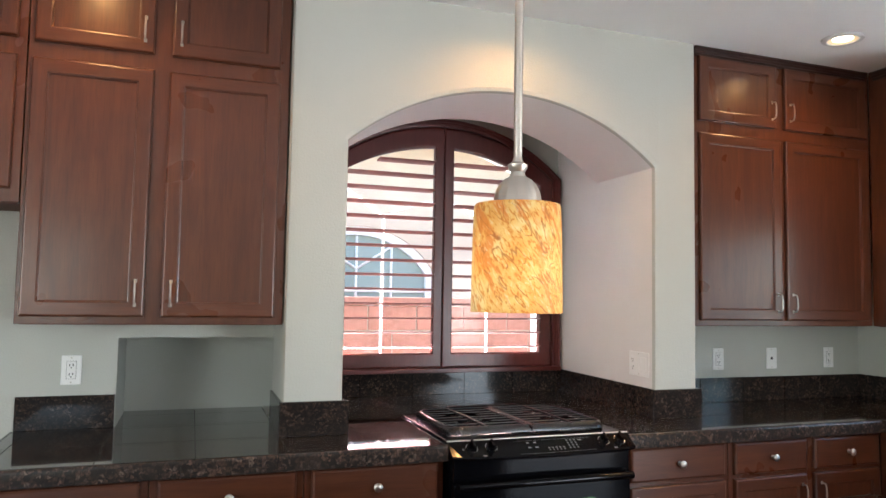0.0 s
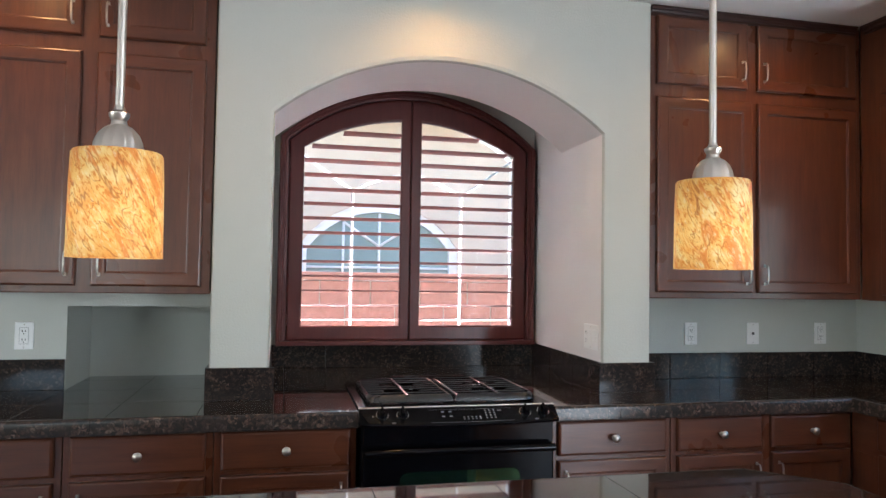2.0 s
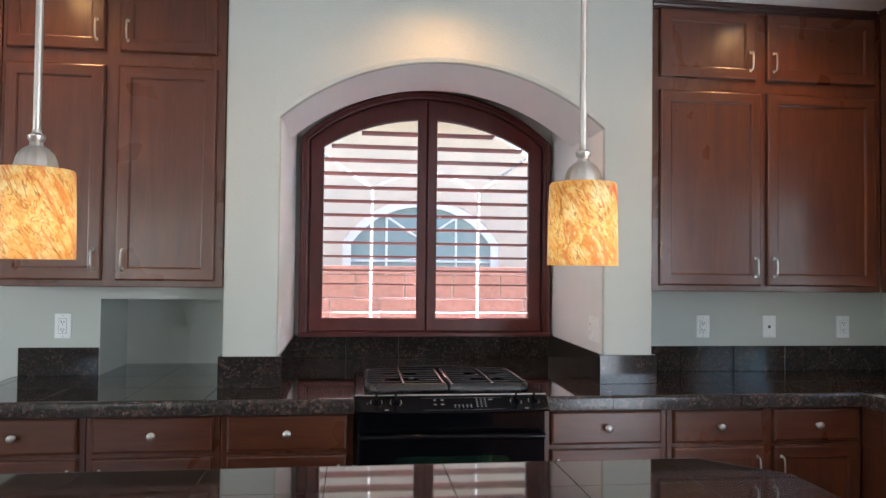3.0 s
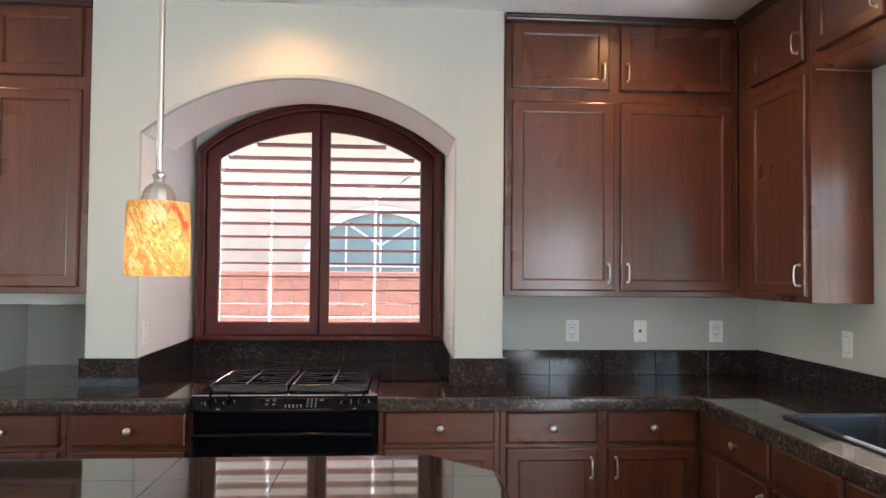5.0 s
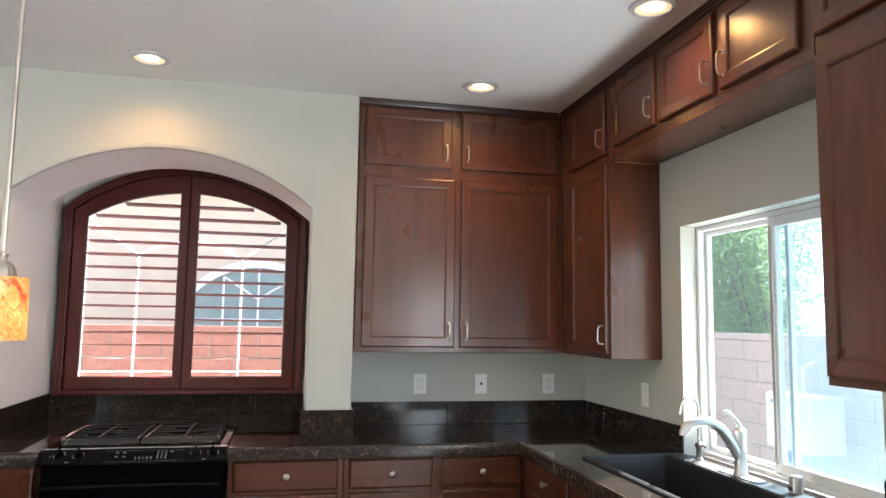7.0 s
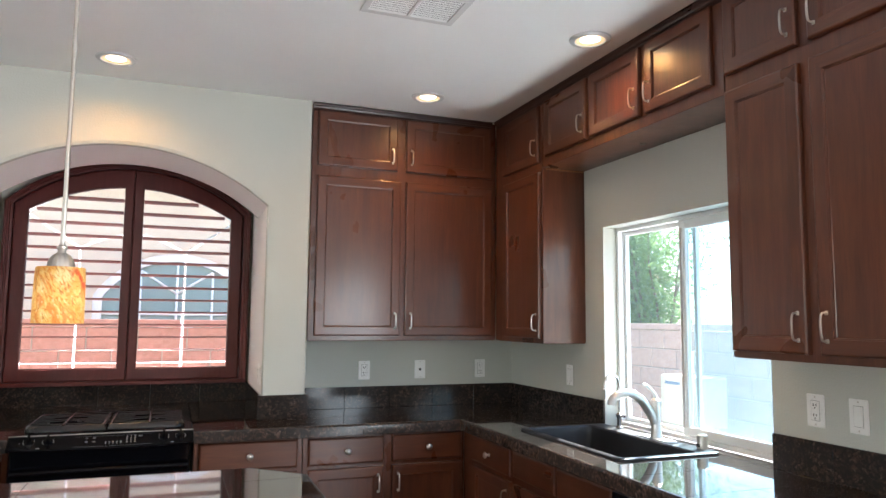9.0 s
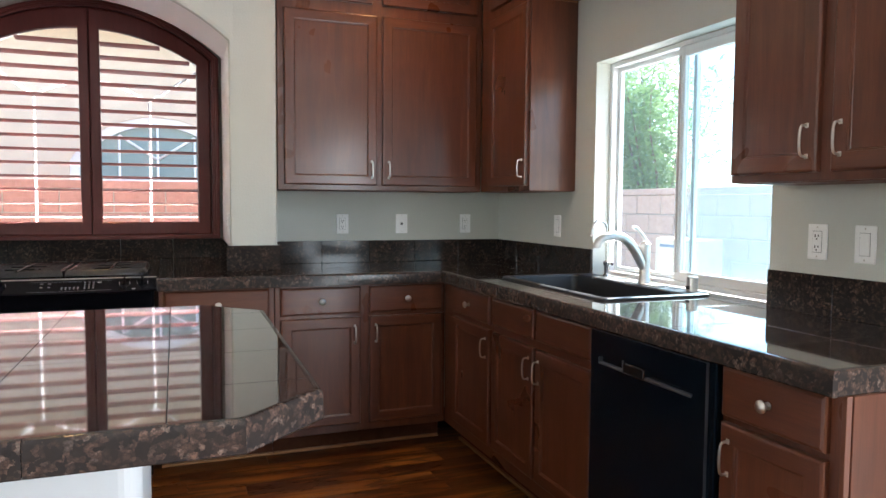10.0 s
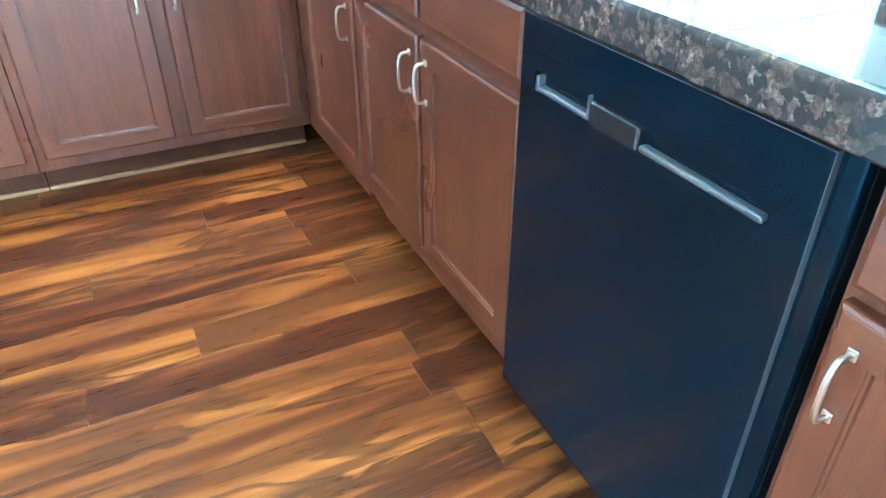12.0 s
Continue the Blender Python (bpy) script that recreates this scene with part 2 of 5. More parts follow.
def amber_material():
    """Art glass: slanting flecks, dark threads and one red swirl; emission stands for the bulb within."""
    n = Nodes("mottled_amber_glass")
    place = n.add("SeparateXYZ")
    n.link(n.add("TexCoord").outputs["Object"], place.inputs[0])

    def maths(op, a, b=None):
        m = n.add("Math", operation=op)
        for socket, value in zip(m.inputs, (a, b)):
            if isinstance(value, bpy.types.NodeSocket):
                n.link(value, socket)
            elif value is not None:
                socket.default_value = value
        return m.outputs[0]

    # unrolled cylinder: u round the glass, z up it
    u = maths("MULTIPLY", maths("ARCTAN2", place.outputs[0], maths("MULTIPLY", place.outputs[1], -1.0)), 0.06)
    z = place.outputs[2]
    flat = n.add("CombineXYZ")
    n.link(u, flat.inputs[0])
    n.link(z, flat.inputs[1])
    n.link(maths("MULTIPLY", n.add("ObjectInfo").outputs["Random"], 3.0), flat.inputs[2])

    def slanted(angle, sx, sy):
        m = n.add("Mapping")
        m.inputs["Rotation"].default_value = (0, 0, radians(angle))
        n.link(flat.outputs[0], m.inputs["Vector"])
        k = n.add("Mapping")
        k.inputs["Scale"].default_value = (sx, sy, 1)
        n.link(m.outputs[0], k.inputs["Vector"])
        return k.outputs[0]

    flecks = n.noise(slanted(55, 95, 260), 1.0, 3, 0.6, 0.8)
    bands = n.noise(slanted(62, 14, 46), 1.0, 3, 0.5, 1.4)
    cloud = n.noise(slanted(30, 22, 22), 1.0, 2, 0.5, 0.8)
    threads = n.noise(slanted(58, 12, 40), 1.0, 1, 0.4, 2.2)
    col = n.ramp(cloud, (0.35, (0.95, 0.43, 0.085)), (0.55, (1.0, 0.62, 0.18)), (0.72, (1.0, 0.80, 0.36)))
    col = n.mix(n.ramp(bands, (0.53, 0.0), (0.61, 0.85)), col, (0.82, 0.24, 0.035))
    col = n.mix(n.ramp(flecks, (0.38, 0.95), (0.47, 0.0)), col, (0.70, 0.22, 0.025))
    col = n.mix(n.ramp(flecks, (0.58, 0.0), (0.68, 0.55)), col, (1.0, 0.88, 0.50))
    col = n.mix(n.ramp(threads, (0.482, 0.0), (0.5, 0.85), (0.518, 0.0)), col, (0.30, 0.07, 0.008))
    # the red swirl, a slanting lick near the top
    warp = maths("MULTIPLY", maths("SUBTRACT", cloud, 0.5), 0.05)
    du, dz = maths("SUBTRACT", u, 0.128), maths("SUBTRACT", z, 0.113)
    across = maths("ABSOLUTE", maths("ADD", maths("ADD", maths("MULTIPLY", du, 0.785), maths("MULTIPLY", dz, 0.62)), warp))
    along = maths("ABSOLUTE", maths("SUBTRACT", maths("MULTIPLY", du, 0.62), maths("MULTIPLY", dz, 0.785)))
    lick = maths("MULTIPLY", n.ramp(across, (0.004, 1.0), (0.0085, 0.0)), n.ramp(along, (0.026, 1.0), (0.040, 0.0)))
    col = n.mix(lick, col, n.ramp(flecks, (0.42, (0.62, 0.035, 0.03)), (0.6, (0.95, 0.16, 0.02))))
    # the bulb's light painted up the glass as emission, strongest below the middle
    lit = n.ramp(maths("DIVIDE", z, 0.145), (0.0, 0.56), (0.14, 0.80), (0.40, 1.0), (0.62, 0.78), (0.85, 0.40), (1.0, 0.30))
    n.set(Base_Color=n.mix(0.55, col, (0.2, 0.09, 0.03)), Roughness=0.45, Specular_IOR_Level=0.15, Emission_Color=col)
    n.link(maths("MULTIPLY", lit, 0.115), n.bsdf.inputs["Emission Strength"])
    return n.mat


amber = amber_material()


def glow(name, colour, strength):
    n = Nodes(name)
    n.set(Base_Color=colour, Emission_Color=colour, Emission_Strength=strength)
    return n.mat


bulb_glow = glow("lit_bulb", (1.0, 0.86, 0.66), 0.9)
# the baffle emits weakly itself, for the lamplight that falls on it
baffle_glow = glow("glowing_baffle", (1.0, 0.74, 0.44), 0.10)


def plank_material():
    n = Nodes("acacia_laminate_plank")
    v = n.coords((0.65, 3.8, 3.8))
    w = n.coords((0.95, 5.0, 5.0))
    band = n.noise(v, 1.7, 3, 0.52, 1.2)
    fig = n.noise(w, 1.6, 3, 0.5, 1.6)
    fine = n.noise(n.coords((4.0, 60.0, 60.0)), 3.0, 3, 0.6)
    streak = n.noise(n.coords((0.6, 7.5, 7.5)), 1.3, 3, 0.5, 0.9)
    col = n.ramp(band, (0.36, (0.036, 0.010, 0.004)), (0.44, (0.098, 0.028, 0.007)), (0.52, (0.170, 0.058, 0.011)), (0.68, (0.30, 0.118, 0.020)))
    col = n.mix(n.ramp(streak, (0.41, 0.90), (0.47, 0.40), (0.52, 0.0)), col, (0.042, 0.012, 0.005))
    col = n.mix(n.ramp(fig, (0.51, 0.0), (0.55, 0.9), (0.61, 0.8), (0.68, 0.0)), col, (0.028, 0.009, 0.005))
    col = n.mix(n.ramp(fine, (0.35, 0.25), (0.55, 0.0)), col, (0.085, 0.025, 0.007))
    o = n.add("ObjectInfo")
    g = n.add("NewGeometry")
    r = n.add("Math", operation="ADD")
    n.link(o.outputs["Random"], r.inputs[0])
    n.link(g.outputs["Random Per Island"], r.inputs[1])
    fr = n.add("Math", operation="FRACT")
    n.link(r.outputs[0], fr.inputs[0])
    col = n.mix(n.ramp(fr.outputs[0], (0.0, 0.38), (0.45, 0.0)), col, (0.080, 0.023, 0.006))
    col = n.mix(n.ramp(fr.outputs[0], (0.6, 0.0), (1.0, 0.22)), col, (0.30, 0.118, 0.022))
    n.set(Base_Color=col, Roughness=n.ramp(fine, (0.3, 0.36), (0.7, 0.26)), Specular_IOR_Level=0.22)
    return n.bump(fine, 0.12, 0.0012).mat


plank_mat = plank_material()


def stucco(name, colour):
    n = Nodes(name)
    v = n.coords(shift=False)
    n.set(Base_Color=n.ramp(n.noise(v, 2.0, 5), (0.3, tuple(c * 0.85 for c in colour)), (0.7, colour)), Roughness=0.9)
    return n.bump(n.noise(v, 60.0, 4, 0.6), 0.6, 0.01).mat


stucco_tan = stucco("tan_stucco", (0.68, 0.58, 0.46))
block_red = plain("red_concrete_block", (0.46, 0.22, 0.18), 0.9, 0.0, 0.25, 25.0)
block_pink = plain("pink_concrete_block", (0.64, 0.43, 0.35), 0.9, 0.0, 0.2, 25.0)
mortar = stucco("grey_mortar", (0.40, 0.34, 0.30))
roof_tile = plain("clay_roof_tile", (0.32, 0.15, 0.09), 0.85, 0.0, 0.3, 8.0)
gravel = stucco("desert_gravel", (0.58, 0.51, 0.44))
leaf_mat = plain("oleander_leaf", (0.13, 0.19, 0.075), 0.45, 0.0, 0.45, 30.0)
leaf_tree = leaf_mat.node_tree
shine = leaf_tree.nodes.new("ShaderNodeBsdfTranslucent")
shine.inputs[0].default_value = (0.20, 0.31, 0.12, 1)
both = leaf_tree.nodes.new("ShaderNodeMixShader")
leaf_tree.links.new(leaf_tree.nodes["Principled BSDF"].outputs[0], both.inputs[1])
leaf_tree.links.new(shine.outputs[0], both.inputs[2])
leaf_tree.links.new(both.outputs[0], leaf_tree.nodes["Material Output"].inputs[0])
bark = plain("grey_brown_bark", (0.16, 0.12, 0.09), 0.85, 0.0, 0.3, 30.0)


# ---- mesh helpers ----
def finish(bm, name, material, smooth=True):
    bmesh.ops.recalc_face_normals(bm, faces=bm.faces)
    me = bpy.data.meshes.new(name)
    bm.to_mesh(me)
    bm.free()
    for m in material if isinstance(material, (list, tuple)) else (material,):
        me.materials.append(m)
    if smooth:
        kept = [p.use_smooth for p in me.polygons]
        me.set_sharp_from_angle(angle=radians(32))
        me.polygons.foreach_set("use_smooth", kept)
    else:
        me.polygons.foreach_set("use_smooth", [False] * len(me.polygons))
    return me


def part(name, bm, material, parent, label=""):
    ob = new(name, bm if isinstance(bm, bpy.types.Mesh) else finish(bm, name, material))
    ob.parent = parent
    return tagged(ob, label)


def thing(name, m, label, category, group=""):
    ob = new(name)
    ob.empty_display_size = 0.1
    ob.matrix_world = m
    return tagged(ob, label, category, group)


def setting(name, bm, material, label, category):
    return tagged(new(name, finish(bm, name, material)), label, category, "", "structure")


def box(bm, x0, x1, y0, y1, z0, z1, bev=0.0, seg=2, index=0):
    v = [bm.verts.new((x, y, z)) for z in (z0, z1) for x, y in ((x0, y0), (x1, y0), (x1, y1), (x0, y1))]
    faces = [bm.faces.new([v[i] for i in q]) for q in ((3, 2, 1, 0), (4, 5, 6, 7), (0, 1, 5, 4), (1, 2, 6, 5), (2, 3, 7, 6), (3, 0, 4, 7))]
    for f in faces:
        f.material_index, f.smooth = index, False
    if bev:
        edges = list({e for f in faces for e in f.edges})
        bmesh.ops.bevel(bm, geom=edges, offset=bev, segments=seg, affect="EDGES", profile=0.5)
    return bm


def boxed(*args, **kw):
    return box(bmesh.new(), *args, **kw)


def prism(bm, outline, z0, z1, bev=0.0):
    """An upright prism over an outline of (x, y)."""
    low = [bm.verts.new((x, y, z0)) for x, y in outline]
    top = [bm.verts.new((x, y, z1)) for x, y in outline]
    n = len(outline)
    lid = bm.faces.new(top)
    bm.faces.new(low[::-1])
    for i in range(n):
        bm.faces.new((low[i], low[(i + 1) % n], top[(i + 1) % n], top[i]))
    if bev:
        bmesh.ops.bevel(bm, geom=list(lid.edges), offset=bev, segments=2, affect="EDGES", profile=0.5)
    return bm


def lathe(bm, profile, steps=24, centre=(0, 0, 0), cap=True):
    rings = []
    for r, z in profile:
        rings.append([bm.verts.new((centre[0] + r * math.cos(a), centre[1] + r * math.sin(a), centre[2] + z)) for a in (2 * math.pi * i / steps for i in range(steps))])
    for a, b in zip(rings, rings[1:]):
        for i in range(steps):
            bm.faces.new((a[i], a[(i + 1) % steps], b[(i + 1) % steps], b[i])).smooth = True
    if cap:
        bm.faces.new(rings[0][::-1])
        bm.faces.new(rings[-1])
    return bm


def tube(bm, points, radius, steps=10, cap=True):
    """A tube along points; radius may be a list, one for each point."""
    pts = [Vector(p) for p in points]
    radii = radius if isinstance(radius, (list, tuple)) else [radius] * len(pts)
    side = None
    rings = []
    for i, p in enumerate(pts):
        ahead = (pts[min(i + 1, len(pts) - 1)] - pts[max(i - 1, 0)]).normalized()
        if side is None:
            side = ahead.orthogonal().normalized()
        side = (side - ahead * side.dot(ahead)).normalized()
        up = ahead.cross(side)
        rings.append([bm.verts.new(p + radii[i] * (side * math.cos(a) + up * math.sin(a))) for a in (2 * math.pi * k / steps for k in range(steps))])
    for a, b in zip(rings, rings[1:]):
        for i in range(steps):
            bm.faces.new((a[i], a[(i + 1) % steps], b[(i + 1) % steps], b[i])).smooth = True
    if cap:
        bm.faces.new(rings[0][::-1])
        bm.faces.new(rings[-1])
    return bm


def sheet_loft(bm, rings, closed=True, smooth=False):
    """Quads between rings of points."""
    rows = [[bm.verts.new(p) for p in ring] for ring in rings]
    n = len(rows[0])
    for a, b in zip(rows, rows[1:]):
        for i in range(n if closed else n - 1):
            f = bm.faces.new((a[i], a[(i + 1) % n], b[(i + 1) % n], b[i]))
            f.smooth = smooth
    return rows


def clip(poly, x0, x1, y0, y1):
    """A convex outline cut to a rectangle."""
    for axis, limit, keep in ((0, x0, 1), (0, x1, -1), (1, y0, 1), (1, y1, -1)):
        out = []
        for i, p in enumerate(poly):
            q = poly[(i + 1) % len(poly)]
            dp, dq = keep * (p[axis] - limit), keep * (q[axis] - limit)
            if dp >= 0:
                out.append(p)
            if dp * dq < 0:
                f = dp / (dp - dq)
                out.append((p[0] + f * (q[0] - p[0]), p[1] + f * (q[1] - p[1])))
        poly = out
        if len(poly) < 3:
            return []
    return poly


# ---- the shell of the kitchen ----
CEIL = 2.742
NORTH, EAST, WEST, SOUTH = 3.20, 3.83, -3.5, -5.5
OUT_N, OUT_E = 3.98, 3.98
BACK = 3.83
DEEP = 3.37          # back edge of the arch soffit
TOP = 0.937          # worktop
ARCH = (0.668, 2.137)
PIER = (0.433, 2.376)

ceiling_bm = boxed(WEST - 0.2, OUT_E, SOUTH - 0.2, OUT_N, CEIL, CEIL + 0.2)
setting("ceiling", ceiling_bm, ceiling_paint, "flat white painted ceiling with fine texture", "ceiling")
floor = setting("floor", boxed(WEST - 0.2, OUT_E, SOUTH - 0.2, OUT_N, -0.2, -0.008), grout, "glossy brown acacia plank floor", "floor")

bm = bmesh.new()
box(bm, PIER[1] - 0.1, OUT_E, NORTH, OUT_N, 0, CEIL)
box(bm, WEST - 0.2, -0.185, NORTH, OUT_N, 0, CEIL)
box(bm, -0.185, PIER[0] + 0.1, NORTH, 3.60, 0, 0.90)
box(bm, -0.185, PIER[0] + 0.1, NORTH, 3.60, 1.295, CEIL)
box(bm, -0.185, PIER[0] + 0.1, 3.60, OUT_N, 0, CEIL)
setting("wall_north", bm, wall_paint, "sage grey painted kitchen wall with a low recess", "wall")

bm = bmesh.new()
WIN = (0.965, 2.092, 0.925, 1.992)      # east window: y, y, z, z
box(bm, EAST, OUT_E, SOUTH - 0.2, -3.3, 0, CEIL)
box(bm, EAST, OUT_E, -3.3, -0.7, 2.1, CEIL)
box(bm, EAST, OUT_E, -0.7, WIN[0], 0, CEIL)
box(bm, EAST, OUT_E, WIN[1], NORTH, 0, CEIL)
box(bm, EAST, OUT_E, WIN[0], WIN[1], 0, WIN[2] - 0.03)
box(bm, EAST, OUT_E, WIN[0], WIN[1], WIN[3], CEIL)
setting("wall_east", bm, wall_paint, "sage grey painted wall with sink window and patio opening", "wall")

bm = bmesh.new()
box(bm, WEST - 0.2, WEST, SOUTH, -1.6, 0, CEIL)
box(bm, WEST - 0.2, WEST, 0.4, NORTH, 0, CEIL)
box(bm, WEST - 0.2, WEST, -1.6, 0.4, 0, 0.9)
box(bm, WEST - 0.2, WEST, -1.6, 0.4, 2.1, CEIL)
setting("wall_west", bm, wall_paint, "plain sage grey painted wall with a window", "wall")
# unseen wall; its opening is added for the fill lamp
bm = bmesh.new()
box(bm, WEST - 0.2, -3.35, SOUTH - 0.2, SOUTH, 0, CEIL)
box(bm, -1.25, EAST, SOUTH - 0.2, SOUTH, 0, CEIL)
box(bm, -3.35, -1.25, SOUTH - 0.2, SOUTH, 2.28, CEIL)
box(bm, -3.35, -1.25, SOUTH - 0.2, SOUTH, 0, 0.92)
setting("wall_south", bm, wall_paint, "unseen plain sage grey wall with an added fill opening", "wall")


def arch_line(x0, x1, spring, apex, steps=28, foot=None):
    """Points of a segmental arch from its left spring to its right one, with feet if wanted."""
    half, rise = (x1 - x0) / 2, apex - spring
    r = (half * half + rise * rise) / (2 * rise)
    a = math.asin(half / r)
    pts = [((x0 + x1) / 2 + r * math.sin(t), apex - r + r * math.cos(t)) for t in (-a + 2 * a * i / steps for i in range(steps + 1))]
    if foot is not None:
        pts = [(x0, foot)] + pts + [(x1, foot)]
    return pts


def arch_wall():
    """The pier wall with its deep, round-edged arched niche."""
    bm = bmesh.new()
    y = 2.845
    line = arch_line(*ARCH, 2.112, 2.386, foot=0.90)
    grown = arch_line(ARCH[0] - 0.022, ARCH[1] + 0.022, 2.124, 2.408, foot=0.90)
    mid = arch_line(ARCH[0] - 0.006, ARCH[1] + 0.006, 2.115, 2.392, foot=0.90)
    inner = arch_line(ARCH[0] - 0.005, ARCH[1] + 0.008, 2.112, 2.388, foot=0.90)
    sheet_loft(bm, [[(x, y, z) for x, z in grown], [(x, y + 0.006, z) for x, z in mid], [(x, y + 0.022, z) for x, z in line],
                    [(x, DEEP, z) for x, z in inner]], closed=False, smooth=True)
    # behind the arch the recess rises to the ceiling
    under = [bm.verts.new((x, DEEP, z)) for x, z in inner[1:-1]]
    over = [bm.verts.new((x, DEEP, CEIL)) for x, z in inner[1:-1]]
    for i in range(len(under) - 1):
        bm.faces.new((under[i], under[i + 1], over[i + 1], over[i]))
    for a, b in ((inner[0][0], 0.655), (inner[-1][0], 2.160)):
        bm.faces.new([bm.verts.new(p) for p in ((a, DEEP, 0.90), (b, BACK, 0.90), (b, BACK, CEIL), (a, DEEP, CEIL))])
    # soffit and reveals take the paint with window light in its colour
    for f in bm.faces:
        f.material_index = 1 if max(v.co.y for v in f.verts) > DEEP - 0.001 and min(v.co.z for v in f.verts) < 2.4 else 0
    # front face: strips from the arch up to the ceiling, and the two piers
    n = len(grown)
    low = [bm.verts.new((x, y, z)) for x, z in grown[1:-1]]
    high = [bm.verts.new((x, y, CEIL)) for x, z in grown[1:-1]]
    for i in range(n - 3):
        bm.faces.new((low[i], low[i + 1], high[i + 1], high[i]))
    for side, edge, inner in ((-1, PIER[0], grown[0][0]), (1, PIER[1], grown[-1][0])):
        plan = [(inner, y), (edge - side * 0.022, y), (edge - side * 0.006, y + 0.006), (edge, y + 0.022), (edge, NORTH + 0.01)]
        sheet_loft(bm, [[(px, py, pz) for px, py in plan] for pz in (0.90, 2.124, CEIL)], closed=False, smooth=True)
    bmesh.ops.remove_doubles(bm, verts=bm.verts, dist=0.0004)
    # the outer wall behind, round the window
    hole = arch_line(0.735, 2.09, 2.16, 2.41, foot=1.09)
    for yy in (BACK, OUT_N):
        lo = [bm.verts.new((x, yy, z)) for x, z in hole[1:-1]]
        hi = [bm.verts.new((x, yy, CEIL)) for x, z in hole[1:-1]]
        for i in range(len(lo) - 1):
            bm.faces.new((lo[i], lo[i + 1], hi[i + 1], hi[i]))
        for x0, x1, z0, z1 in ((PIER[0], hole[0][0], 0, CEIL), (hole[-1][0], PIER[1], 0, CEIL), (hole[0][0], hole[-1][0], 0, 1.09)):
            bm.faces.new([bm.verts.new(p) for p in ((x0, yy, z0), (x1, yy, z0), (x1, yy, z1), (x0, yy, z1))])
    sheet_loft(bm, [[(x, yy, z) for x, z in hole] for yy in (BACK, OUT_N)], closed=True)
    return bm


arch_ob = setting("wall_arch", arch_wall(), (wall_paint, niche_lit_paint), "sage grey wall with a deep arched window niche", "wall")
bm = boxed(PIER[0] + 0.004, PIER[1] - 0.004, 2.86, 2.88, 0.0, 0.90)
setting("wall_behind_range", bm, wall_paint, "hidden plain wall below the worktop", "wall")

# ---- floor planks ----
PW = 0.121
rng = random.Random(3)
lengths = (1.22, 0.92, 0.61)
plank_data = {}
for ln in lengths:
    b = boxed(0.0006, ln - 0.0006, 0.0006, PW - 0.0006, -0.008, 0.0, 0.0006, 1)
    plank_data[ln] = finish(b, "plank", plank_mat, False)
rest = bmesh.new()
row = 0
y = SOUTH - 0.05
while y < 2.75:
    x = WEST - rng.random() * 1.2
    while x < EAST:
        ln = rng.choice(lengths)
        near = 1.2 < x + ln and x < 3.4 and 0.2 < y < 2.75
        if near:
            ob = new("plank", plank_data[ln])
            ob.location = (x, y, 0)
            ob.parent = floor
        else:
            a, c = max(x + 0.0006, WEST - 0.15), min(x + ln - 0.0006, EAST + 0.1)
            if c > a:
                box(rest, a, c, y + 0.0006, y + PW - 0.0006, -0.008, 0.0)
        x += ln
    y += PW
    row += 1
ob = part("planks", finish(rest, "planks", plank_mat, False), plank_mat, floor, "brown acacia laminate planks")
tagged(ob, kind="stuff")


# ---- cabinets: local x along the front, y into the wall, z up ----
def door_mesh(x0, x1, z0, z1):
    """A frame-and-panel door front, its back on y = 0."""
    bm = bmesh.new()
    steps = ((0.0, 0.0), (0.0, 0.013), (0.0015, 0.0165), (0.005, 0.0195), (0.008, 0.0205), (0.050, 0.0205), (0.0510, 0.0180), (0.0545, 0.0172), (0.0560, 0.0125), (0.0585, 0.0115))
    rows = []
    for inset, d in steps:
        rows.append([bm.verts.new(p) for p in ((x0 + inset, -d, z0 + inset), (x1 - inset, -d, z0 + inset), (x1 - inset, -d, z1 - inset), (x0 + inset, -d, z1 - inset))])
    for a, b in zip(rows, rows[1:]):
        for i in range(4):
            f = bm.faces.new((a[i], a[(i + 1) % 4], b[(i + 1) % 4], b[i]))
            f.material_index = 1 if i in (0, 2) else 0
    bm.faces.new(rows[-1])
    bm.faces.new(rows[0][::-1])
    return finish(bm, "door", (wood_v, wood_h))


def drawer_mesh(x0, x1, z0, z1):
    bm = bmesh.new()
    steps = ((0.0, 0.0), (0.0, 0.012), (0.003, 0.017), (0.010, 0.020))
    rows = [[bm.verts.new(p) for p in ((x0 + i, -d, z0 + i), (x1 - i, -d, z0 + i), (x1 - i, -d, z1 - i), (x0 + i, -d, z1 - i))] for i, d in steps]
    for a, b in zip(rows, rows[1:]):
        for i in range(4):
            bm.faces.new((a[i], a[(i + 1) % 4], b[(i + 1) % 4], b[i]))
    bm.faces.new(rows[-1])
    bm.faces.new(rows[0][::-1])
    return finish(bm, "drawer_front", wood_h)


